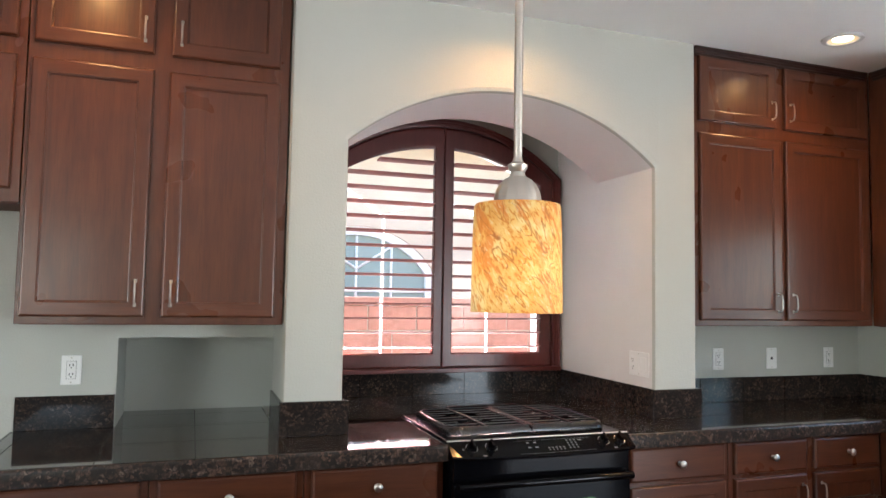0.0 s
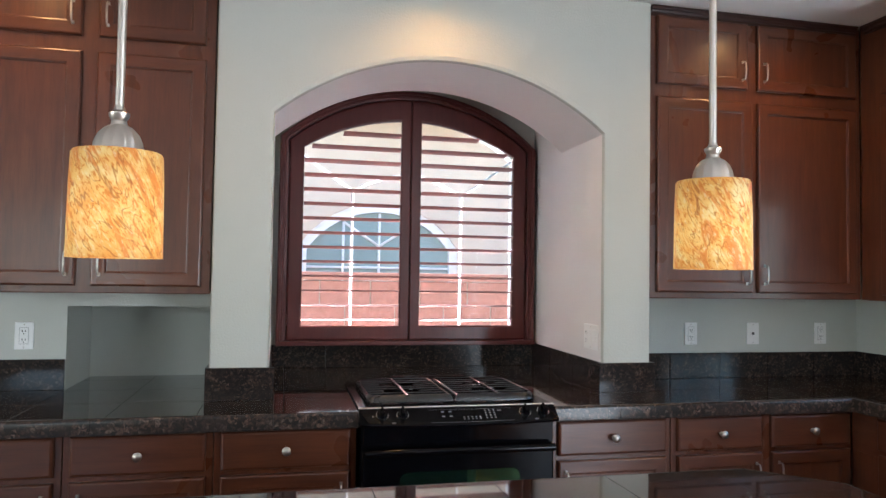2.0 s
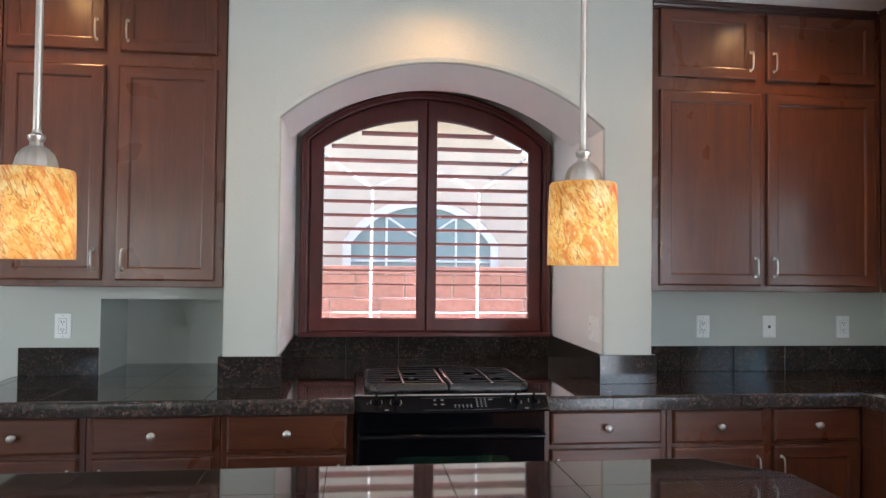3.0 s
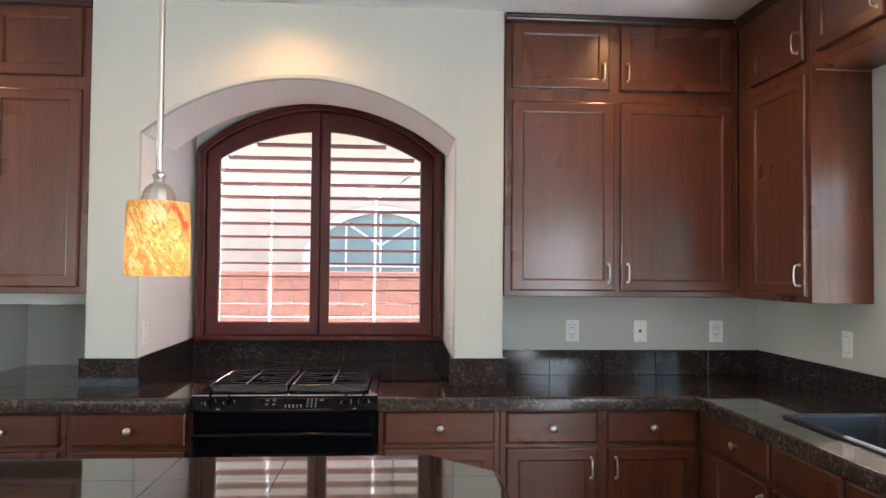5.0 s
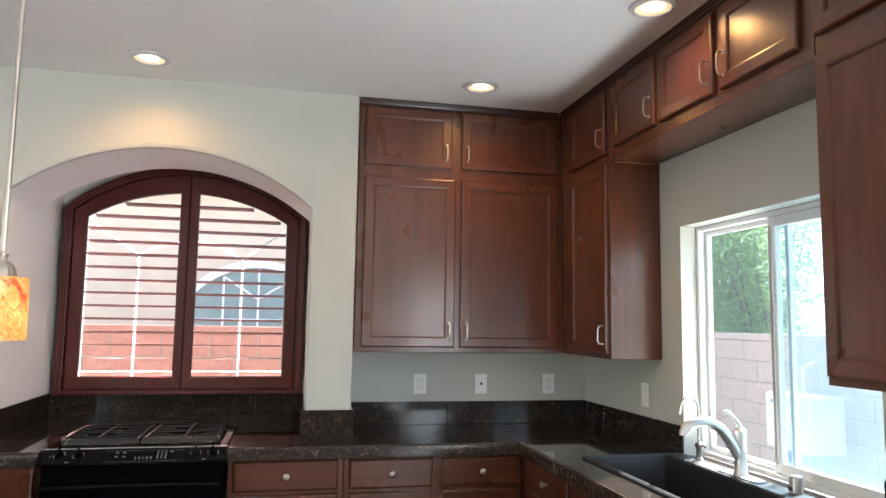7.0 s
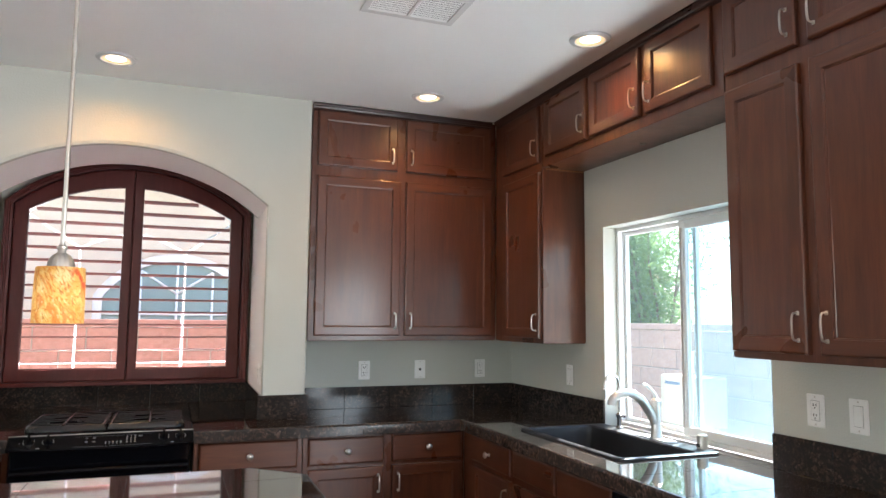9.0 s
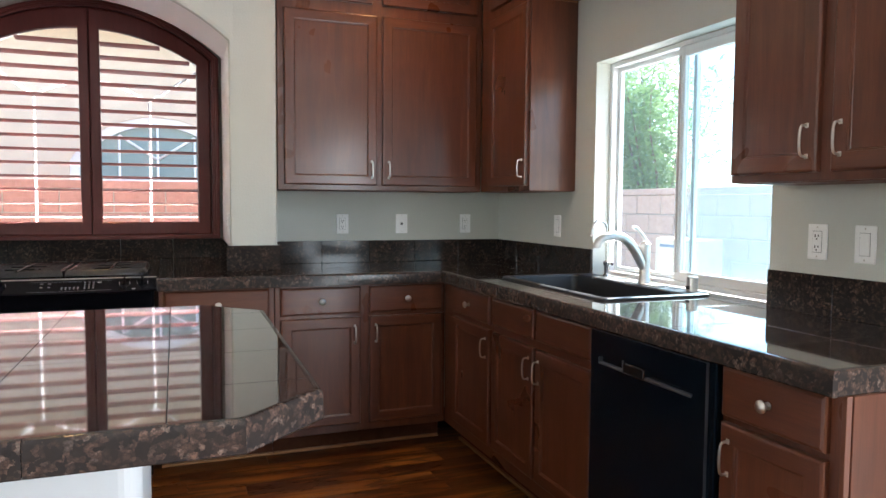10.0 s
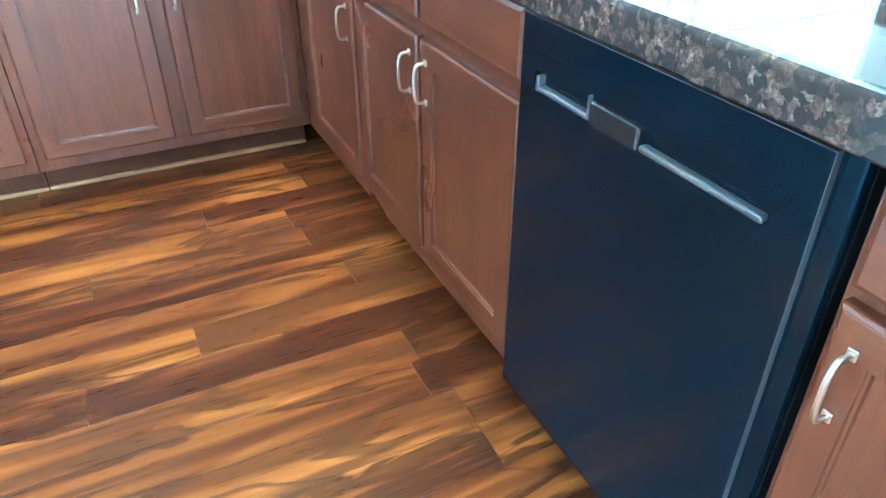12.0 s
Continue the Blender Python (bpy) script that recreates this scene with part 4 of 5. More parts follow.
        sheet_loft(bm, rings, smooth=True)
        xm = near + (far - near) * 0.53
        for k in range(8):
            y = 2.678 + 0.054 * k
            trim = r * 0.35 if k in (0, 7) else 0.010
            for a, b in ((near, xm - s * 0.075), (xm + s * 0.075, far - s * trim)) if k in (2, 5) else ((near, far - s * trim),):
                tube(bm, [(a, y, 0.970), (b, y, 0.970)], 0.0042, 8)
        tube(bm, [(xm, y0 + 0.008, 0.972), (xm, cy, 0.976), (xm, y1 - 0.008, 0.972)], [0.0065, 0.006, 0.0065], 10)
        for x in (near + s * 0.012, far - s * 0.014):
            for y in (2.70, 3.05):
                box(bm, x - 0.007, x + 0.007, y - 0.009, y + 0.009, 0.946, 0.962, 0.002, 1)
        part("grate", bm, black_mat, c, "enamelled cast iron pan grate")
        for y in (2.76, 2.98):
            bm = lathe(bmesh.new(), ((0.045, 0.0), (0.045, 0.008), (0.032, 0.010), (0.032, 0.016), (0.028, 0.018)), 24, (xm, y, 0.946))
            part("burner", bm, black_mat, c)
    vent = part("rear_vent", boxed(-0.175, 0.175, 3.12, 3.175, 0.946, 0.978, 0.008), black_gloss, c)
    for i in range(3):
        part("vent_slot", boxed(-0.115 + 0.08 * i, -0.045 + 0.08 * i, 3.135, 3.155, 0.976, 0.9785), dark_void, vent)


slide_in_range()


# ---- dishwasher ----
def dishwasher():
    c = thing("dishwasher", east(1.119, 3.225), "black built-in dishwasher with a pocket handle", "dishwasher")
    w = 0.599
    part("tub", boxed(0.004, w - 0.004, 0.0, 0.58, 0.10, 0.870), black_mat, c)
    bm = bmesh.new()
    # door skin with a pocket recess under its upper edge
    box(bm, 0.003, w - 0.004, -0.017, 0.0, 0.100, 0.870, 0.004)
    door = part("door", bm, black_satin, c)
    for name, x0, x1, z0, z1 in (("side_panel", 0.006, 0.045, 0.104, 0.866), ("side_panel", w - 0.085, w - 0.033, 0.104, 0.866),
                                 ("front_panel", 0.045, w - 0.085, 0.104, 0.760), ("control_strip", 0.045, w - 0.085, 0.787, 0.866)):
        part(name, boxed(x0, x1, -0.026, -0.012, z0, z1), black_satin, door)
    for x0, x1 in ((0.060, 0.195), (0.303, w - 0.088)):
        part("handle_lip", boxed(x0, x1, -0.0305, -0.014, 0.756, 0.766, 0.0045, 3), lip_grey, door, "rounded satin grey lip of the handle pocket")
    part("latch", boxed(0.1955, 0.3025, -0.0320, -0.004, 0.7535, 0.790, 0.004), black_mat, door)
    part("latch_edge", boxed(0.1930, 0.1960, -0.0330, -0.014, 0.760, 0.796, 0.001), lip_grey, door, "thin grey edge of the latch")
    part("catch", boxed(0.056, 0.064, -0.0310, -0.014, 0.756, 0.782, 0.003), lip_grey, door, "upright grey hook")
    # metal lines laid in as the highlight along the door's curved edge
    part("edge_trim", boxed(0.006, w - 0.033, -0.0265, -0.015, 0.8662, 0.8674, 0.0004), highlight_grey, door, "thin line standing for the highlight on the door edge")
    part("edge_trim", boxed(w - 0.0328, w - 0.0318, -0.0265, -0.015, 0.104, 0.8674, 0.0004), highlight_grey, door, "thin line standing for the highlight on the door edge")
    part("vent_line", boxed(0.045, 0.12, -0.0275, -0.024, 0.816, 0.819), black_gloss, door)
    part("kick_plate", boxed(0.01, w - 0.01, 0.06, 0.075, 0.0, 0.10), black_mat, c)
    part("levelling_foot", lathe(bmesh.new(), ((0.016, 0.0), (0.016, 0.01), (0.007, 0.012), (0.007, 0.1)), 12, (w - 0.03, 0.05, 0.0)), black_mat, c)


dishwasher()


# ---- sink and taps ----
def rounded(x0, x1, y0, y1, r, k=6):
    return [(cx + r * math.cos(radians(a + i * 90 / k)), cy + r * math.sin(radians(a + i * 90 / k))) for cx, cy, a in ((x1 - r, y1 - r, 0), (x0 + r, y1 - r, 90), (x0 + r, y0 + r, 180), (x1 - r, y0 + r, 270)) for i in range(k + 1)]


def sink():
    c = thing("sink", pose(3.58, 1.675, TOP), "black composite drop-in kitchen sink", "sink")
    bm = bmesh.new()
    rings = []
    for (x0, x1, y0, y1, r), z in (((-0.252, 0.247, -0.432, 0.432, 0.025), 0.001), ((-0.252, 0.247, -0.432, 0.432, 0.025), 0.008), ((-0.246, 0.241, -0.426, 0.426, 0.022), 0.011),
                                   ((-0.228, 0.148, -0.408, 0.408, 0.03), 0.011), ((-0.221, 0.141, -0.401, 0.401, 0.03), 0.004), ((-0.208, 0.128, -0.388, 0.388, 0.03), -0.175), ((-0.18, 0.10, -0.36, 0.36, 0.03), -0.2)):
        rings.append([(x, y, z) for x, y in rounded(x0, x1, y0, y1, r)])
    rows = sheet_loft(bm, rings, smooth=True)
    bm.faces.new(rows[-1])
    part("basin", bm, sink_black, c)
    part("drain", lathe(bmesh.new(), ((0.045, -0.1995), (0.045, -0.1965), (0.038, -0.196), (0.03, -0.198)), 20, (-0.04, 0, 0)), chrome, c, "round steel drain")


sink()
z0 = TOP + 0.0115
f = thing("faucet", pose(3.775, 1.60, z0), "stainless pull-out kitchen faucet with a top lever", "faucet")
part("escutcheon", prism(bmesh.new(), rounded(-0.03, 0.03, -0.125, 0.125, 0.028), 0.0, 0.005, 0.002), steel_faucet, f)
part("body", lathe(bmesh.new(), ((0.029, 0.0045), (0.029, 0.012), (0.024, 0.02), (0.0225, 0.08), (0.0235, 0.13), (0.025, 0.165), (0.024, 0.175), (0.015, 0.184), (0.004, 0.187)), 24), steel_faucet, f)
part("spout", tube(bmesh.new(), [(0.0, 0, 0.055), (-0.02, 0, 0.095), (-0.05, 0, 0.145), (-0.085, 0, 0.183), (-0.125, 0, 0.206), (-0.165, 0, 0.212), (-0.205, 0, 0.205), (-0.232, 0, 0.190), (-0.242, 0, 0.172), (-0.243, 0, 0.160)],
     [0.016, 0.021, 0.0215, 0.0205, 0.0195, 0.019, 0.019, 0.0185, 0.018, 0.0165], 16), steel_faucet, f)
part("lever", tube(bmesh.new(), [(0.002, 0, 0.178), (-0.004, 0, 0.2), (-0.022, 0, 0.222), (-0.048, 0, 0.243), (-0.068, 0, 0.25)], [0.013, 0.0085, 0.0075, 0.009, 0.006], 12), steel_faucet, f)
f = thing("water_filter_tap", pose(3.80, 1.925, z0), "slim chrome gooseneck filtered water tap", "tap")
part("base", lathe(bmesh.new(), ((0.019, 0.0), (0.019, 0.004), (0.012, 0.012), (0.012, 0.05), (0.017, 0.058), (0.017, 0.07), (0.007, 0.078)), 18), chrome, f)
part("gooseneck", tube(bmesh.new(), [(0, 0, 0.07), (0, 0, 0.22)] + [(-0.042 + 0.042 * math.cos(radians(a)), 0, 0.22 + 0.048 * math.sin(radians(a))) for a in range(15, 181, 15)] + [(-0.088, 0, 0.195)], 0.0055, 12), chrome, f)
part("lever", tube(bmesh.new(), [(0, -0.012, 0.064), (0, -0.035, 0.066), (0, -0.045, 0.062)], [0.005, 0.005, 0.007], 10), chrome, f)
f = thing("air_gap", pose(3.80, 1.325, z0), "small round nickel air gap cap beside the sink", "cap")
part("cap", lathe(bmesh.new(), ((0.023, 0.0), (0.023, 0.045), (0.0225, 0.055), (0.019, 0.059), (0.006, 0.060)), 24), nickel, f)
part("slot", boxed(-0.0245, -0.020, -0.01, 0.01, 0.008, 0.022), slot_dark, f)


# ---- plates on the walls ----
def wall_plate(m, style, label):
    """local x along the wall, y into it, z up, centred."""
    c = thing("switch_plate" if style != "outlet" else "outlet", m, label, "switch" if style != "outlet" else "outlet", "wall plates")
    wide = {"outlet": 0.037, "jack": 0.037, "rocker": 0.036, "triple": 0.082}[style]
    part("plate", boxed(-wide, wide, -0.005, 0, -0.058, 0.058, 0.0035), plate_white, c)
    if style in ("outlet", "rocker"):
        # grey sheet on the plate, drawing the shade in the gap round the face
        part("gap", boxed(-0.0182, 0.0182, -0.0054, -0.004, -0.0354, 0.0354), gap_shade, c)
        block = part("face", boxed(-0.0168, 0.0168, -0.0075, -0.004, -0.034, 0.034, 0.0015), plate_white, c)
        if style == "outlet":
            for z in (-0.018, 0.018):
                for x, h in ((-0.006, 0.0045), (0.006, 0.0038)):
                    part("slot", boxed(x - 0.0016, x + 0.0016, -0.0082, -0.006, z + 0.002 - h, z + 0.002 + h), slot_dark, block)
                part("slot", boxed(-0.0022, 0.0022, -0.0082, -0.006, z - 0.011, z - 0.0065), slot_dark, block)
            part("slot", boxed(-0.006, 0.006, -0.0082, -0.006, -0.0015, 0.0015), plate_white, block)
    elif style == "triple":
        sock = part("socket", boxed(-0.0625, -0.0295, -0.0075, -0.004, -0.033, 0.033, 0.0015), plate_white, c)
        for z in (-0.018, 0.018):
            for x in (-0.052, -0.040):
                part("slot", boxed(x - 0.001, x + 0.001, -0.0082, -0.006, z - 0.002, z + 0.006), slot_dark, sock)
            part("slot", boxed(-0.0482, -0.0438, -0.0082, -0.006, z - 0.011, z - 0.0065), slot_dark, sock)
        for x in (0.0, 0.046):
            part("rocker", boxed(x - 0.0165, x + 0.0165, -0.0085, -0.004, -0.033, 0.033, 0.002), plate_white, c)
    else:
        part("jack", boxed(-0.007, 0.007, -0.0065, -0.004, -0.007, 0.007), slot_dark, c)
    for z in (-0.048, 0.048):
        part("screw", boxed(-0.0026, 0.0026, -0.0062, -0.0045, z - 0.0026, z + 0.0026, 0.0008, 1), nickel, c)


PLATE_Z = 1.168
for x, style, label in ((-0.35, "outlet", "white duplex outlet over the backsplash"), (2.802, "outlet", "white duplex outlet over the backsplash"),
                        (3.171, "jack", "white telephone jack plate on the wall"), (3.592, "outlet", "white duplex outlet near the corner")):
    wall_plate(pose(x, NORTH, PLATE_Z), style, label)
for y, style, label in ((2.445, "rocker", "white rocker switch near the window"), (0.768, "outlet", "white duplex outlet beside the window"), (0.597, "rocker", "white rocker switch beside the outlet")):
    wall_plate(pose(EAST, y, PLATE_Z + 0.007, 0, 0, -90), style, label)
wall_plate(pose(2.139, 2.97, PLATE_Z + 0.007, 0, 0, -91.2), "triple", "white three-gang switch plate inside the niche")
wall_plate(pose(0.665, 2.97, PLATE_Z + 0.007, 0, 0, 91.2), "rocker", "white switch plate inside the niche")


# ---- arched window with shutters ----
def ring_band(outer, inner, y0, y1, bead=()):
    """A frame between two outlines with equal numbers of points."""
    bm = bmesh.new()
    rings = [[(x, y1, z) for x, z in outer], [(x, y0, z) for x, z in outer]]
    for f, y in bead:
        rings.append([(o[0] + f * (i[0] - o[0]), y, o[1] + f * (i[1] - o[1])) for o, i in zip(outer, inner)])
    rings += [[(x, y0, z) for x, z in inner], [(x, y1, z) for x, z in inner]]
    rows = sheet_loft(bm, rings)
    n = len(rows[0])
    for i in range(n):
        bm.faces.new((rows[-1][i], rows[-1][(i + 1) % n], rows[0][(i + 1) % n], rows[0][i]))
    return bm


CX, CZ, LEAF_Z = 1.4125, 1.189, 1.4219


def arc_z(x, r, centre=None):
    return (CZ if centre is None else centre) + math.sqrt(r * r - (x - CX) ** 2)


def half_panel(x0, x1, r, foot, centre, steps=14):
    """Outline of a shutter leaf under the arch of radius r."""
    return [(x0, foot), (x1, foot)] + [(x, arc_z(x, r, centre)) for x in (x1 + (x0 - x1) * i / steps for i in range(steps + 1))]


def shutter_window():
    c = thing("shuttered_window", pose(0, 0, 0), "arched window with open mahogany plantation shutters", "window")
    o = arch_line(0.685, 2.140, 2.19, 2.482, foot=1.062)
    i = arch_line(0.735, 2.090, 2.176, 2.436, foot=1.085)
    part("frame", ring_band(o, i, 3.755, BACK - 0.001, ((0.18, 3.745), (0.42, 3.745), (0.46, 3.753), (0.62, 3.753), (0.68, 3.760), (0.98, 3.762))), shutter_wood, c)
    for x0, x1, a, b in ((0.738, 1.404, 0.815, 1.350), (1.408, 2.087, 1.464, 2.008)):
        outer = half_panel(x0, x1, 1.0115, 1.088, LEAF_Z)
        inner = half_panel(a, b, 1.126, 1.168, CZ)
        leaf = part("shutter_leaf", ring_band(outer, inner, 3.772, 3.800, ((0.1, 3.768), (0.9, 3.768))), shutter_wood, c)
        for k in range(15):
            z = 1.2007 + 0.0792 * k
            xa, xb = a + 0.002, b - 0.002
            if min(arc_z(xa, 1.126), arc_z(xb, 1.126)) < z + 0.01:
                q = math.sqrt(max(0.0, 1.122 ** 2 - (z + 0.012 - CZ) ** 2))
                xa, xb = max(xa, CX - q), min(xb, CX + q)
            if xb - xa < 0.12:
                continue
            bm = bmesh.new()
            prof = [(0.0445 * math.cos(t), 0.0042 * math.sin(t)) for t in (2 * math.pi * q / 12 for q in range(12))]
            tilt = radians(-7.0)
            sec = [(3.787 + y * math.cos(tilt) - h * math.sin(tilt), z + y * math.sin(tilt) + h * math.cos(tilt)) for y, h in prof]
            rows = sheet_loft(bm, [[(x, y, h) for y, h in sec] for x in (xa, xb)], smooth=True)
            for r in rows:
                bm.faces.new(r)
            part("slat", bm, lit_slat_wood, leaf)
        for z in (1.2, 2.05):
            hx = x0 - 0.001 if x0 < 1 else x1 + 0.001
            part("hinge", boxed(hx - 0.006, hx + 0.006, 3.763, 3.772, z - 0.03, z + 0.03, 0.002, 1), shutter_wood, leaf)
    # unseen ring and strip behind the leaves, added to block light through gaps
    stop = arch_line(0.765, 2.060, 2.166, 2.404, foot=1.115)
    part("stop", ring_band(i, stop, 3.802, 3.816), shutter_wood, c)
    part("astragal", boxed(1.392, 1.420, 3.8005, 3.808, 1.09, 2.40), shutter_wood, c)
    part("sill_strip", boxed(0.685, 2.140, 3.738, 3.815, 1.0625, 1.087, 0.003), shutter_wood, c)
    o = arch_line(0.735, 2.09, 2.16, 2.41, foot=1.09)
    i = arch_line(0.78, 2.045, 2.14, 2.365, foot=1.135)
    part("outer_frame", ring_band(o, i, 3.885, 3.955), vinyl_white, c, "white vinyl window frame")
    bm = bmesh.new()
    bm.faces.new([bm.verts.new((x, 3.925, z)) for x, z in i])
    pane = part("pane", bm, niche_glass, c)
    pane.visible_shadow = False
    bars = [[(1.092, 1.13), (1.092, 1.925)], [(1.732, 1.13), (1.732, 1.915)], [(1.092, 1.925), (0.79, 2.135)], [(1.732, 1.915), (2.04, 2.14)],
            [(1.092, 1.925), (1.165, 1.965), (1.245, 1.995), (1.33, 2.02), (1.41, 2.028), (1.49, 2.022), (1.57, 2.0), (1.66, 1.955), (1.732, 1.915)]]
    for line in bars:
        part("muntin", tube(bmesh.new(), [(x, 3.910, z) for x, z in line], 0.0075, 6), vinyl_white, c)


shutter_window()


# ---- sliding window over the sink ----
def sliding_window():
    c = thing("sliding_window", pose(3.93, 0, 0), "white vinyl sliding window over the sink", "window")
    y0, y1, z0, z1 = WIN[0] + 0.001, WIN[1] - 0.001, TOP + 0.003, WIN[3] - 0.001

    def rect(a, b, low, high, wid, xa, xb, mat, name, parent, label=""):
        bm = bmesh.new()
        box(bm, xa, xb, a, a + wid, low, high, 0.004)
        box(bm, xa, xb, b - wid, b, low, high, 0.004)
        box(bm, xa, xb, a + wid, b - wid, high - wid, high, 0.004)
        box(bm, xa, xb, a + wid, b - wid, low, low + wid, 0.004)
        return part(name, bm, mat, parent, label)

    rect(y0, y1, z0, z1, 0.022, -0.02, 0.045, vinyl_white, "frame", c)
    fixed = rect(1.50, y1 - 0.023, z0 + 0.023, z1 - 0.023, 0.022, 0.012, 0.036, vinyl_white, "fixed_sash", c)
    slide = rect(y0 + 0.023, 1.582, z0 + 0.023, z1 - 0.023, 0.042, -0.018, 0.010, vinyl_white, "sliding_sash", c)
    for name, a, b, x, mat, par in (("pane", 1.515, y1 - 0.035, 0.024, hazed_glass, fixed), ("pane", y0 + 0.07, 1.548, -0.004, hazed_glass, slide), ("insect_screen", y0 + 0.03, 1.545, 0.030, screen_mesh, slide)):
        bm = bmesh.new()
        bm.faces.new([bm.verts.new(p) for p in ((x, a, z0 + 0.035), (x, b, z0 + 0.035), (x, b, z1 - 0.035), (x, a, z1 - 0.035))])
        ob = part(name, bm, mat, par)
        ob.visible_shadow = name != "pane"
    part("pull_rail", boxed(-0.026, -0.018, 1.552, 1.566, z0 + 0.06, z1 - 0.06, 0.002), steel_faucet, slide, "grey metal pull rail")


sliding_window()


# ---- lamps and vent ----
def pendant(x, y):
    c = thing("pendant_lamp", pose(x, y, CEIL), "mottled amber glass pendant lamp on a nickel rod, lit", "pendant lamp", "pendants over the island")
    b = 1.469 - CEIL
    shade = lathe(bmesh.new(), ((0.0605, 0.0), (0.0592, 0.10), (0.0577, 0.139), (0.0555, 0.1425), (0.020, 0.143), (0.020, 0.140), (0.053, 0.1395), (0.055, 0.137), (0.0565, 0.10), (0.0578, 0.0), (0.0605, 0.0)), 40, cap=False)
    s = part("shade", shade, amber, c, "mottled amber art glass shade")
    s.location = (0, 0, b)
    cap = lathe(bmesh.new(), ((0.0325, 0.143), (0.0325, 0.148), (0.0305, 0.158), (0.026, 0.168), (0.0185, 0.176), (0.011, 0.180), (0.0095, 0.186), (0.013, 0.192), (0.0135, 0.196), (0.0075, 0.200), (0.006, 0.206)), 56, (0, 0, b))
    for v in cap.verts:
        h = v.co.z - b
        if 0.146 < h < 0.178:
            k = 1 - 0.035 * (1 + math.cos(14 * math.atan2(v.co.y, v.co.x)))
            v.co.x, v.co.y = v.co.x * k, v.co.y * k
    part("cap", cap, nickel, c, "fluted brushed nickel dome cap")
    part("rod", lathe(bmesh.new(), ((0.0058, b + 0.20), (0.0058, -0.02)), 14), nickel, c)
    part("canopy", lathe(bmesh.new(), ((0.012, -0.03), (0.03, -0.026), (0.055, -0.012), (0.06, 0.0)), 28), nickel, c)
    part("bulb", lathe(bmesh.new(), ((0.004, 0.035), (0.02, 0.045), (0.027, 0.065), (0.022, 0.09), (0.014, 0.11), (0.013, 0.1395)), 16, (0, 0, b)), bulb_glow, c, "lit frosted bulb")
    return c


first = pendant(0.493, 0.895)
copy_thing(first, pose(1.39, 0.885, CEIL, 0, 0, -60))


def downlight(x, y):
    c = thing("recessed_light", pose(x, y, CEIL), "round white recessed ceiling light, lit", "ceiling light", "recessed lights")
    part("trim_ring", lathe(bmesh.new(), ((0.068, -0.001), (0.066, -0.008), (0.070, -0.011), (0.090, -0.007), (0.094, -0.0005)), 36, cap=False), white_paint, c)
    part("baffle", lathe(bmesh.new(), ((0.0675, -0.006), (0.060, -0.0035), (0.046, -0.0020), (0.046, -0.0012), (0.0675, -0.0012)), 36, cap=False), baffle_glow, c, "cream baffle with its own glow for the lamplight")
    part("lamp_face", lathe(bmesh.new(), ((0.0455, -0.002), (0.036, -0.006), (0.02, -0.0075), (0.001, -0.008)), 30), bulb_glow, c, "glowing frosted lamp face")
    return c


for x, y in ((1.355, 2.535), (2.965, 2.52), (3.357, 1.465), (-0.3, 2.53), (3.357, -0.4)):
    downlight(x, y)
    d = lamp("recessed_spot", "SPOT", look((x, y, CEIL - 0.02), (x, y, 0)), 4.0, (1.0, 0.50, 0.16))
    d.spot_size, d.spot_blend, d.shadow_soft_size = radians(158), 0.9, 0.05


def vent():
    c = thing("ceiling_vent", pose(2.52, 1.42, CEIL), "white louvred ceiling air vent", "vent")
    w, h = 0.20, 0.13
    bm = bmesh.new()
    for a in ((-w, w, -h, -h + 0.03), (-w, w, h - 0.03, h), (-w, -w + 0.03, -h + 0.03, h - 0.03), (w - 0.03, w, -h + 0.03, h - 0.03), (-0.008, 0.008, -h + 0.03, h - 0.03)):
        box(bm, *a, -0.010, -0.0005, 0.002, 1)
    part("frame", bm, vent_white, c)
    part("backing", boxed(-w + 0.02, w - 0.02, -h + 0.02, h - 0.02, -0.002, -0.0005), dark_void, c)
    for x0, x1 in ((-w + 0.03, -0.008), (0.008, w - 0.03)):
        for k in range(11):
            y = -h + 0.038 + k * 0.0185
            bm = bmesh.new()
            v = [bm.verts.new(p) for p in ((x0, y, -0.002), (x1, y, -0.002), (x1, y + 0.004, -0.0072), (x0, y + 0.004, -0.0072), (x0, y + 0.0015, -0.002), (x1, y + 0.0015, -0.002), (x1, y + 0.0055, -0.0072), (x0, y + 0.0055, -0.0072))]
            for q in ((0, 1, 2, 3), (7, 6, 5, 4), (0, 4, 5, 1), (1, 5, 6, 2), (2, 6, 7, 3), (3, 7, 4, 0)):
                bm.faces.new([v[i] for i in q])
            part("slat", bm, vent_white, c)


vent()

# ---- outdoors ----
setting("ground", boxed(-60, 60, -60, 60, -0.5, -0.21), gravel, "pale desert gravel yard", "ground")


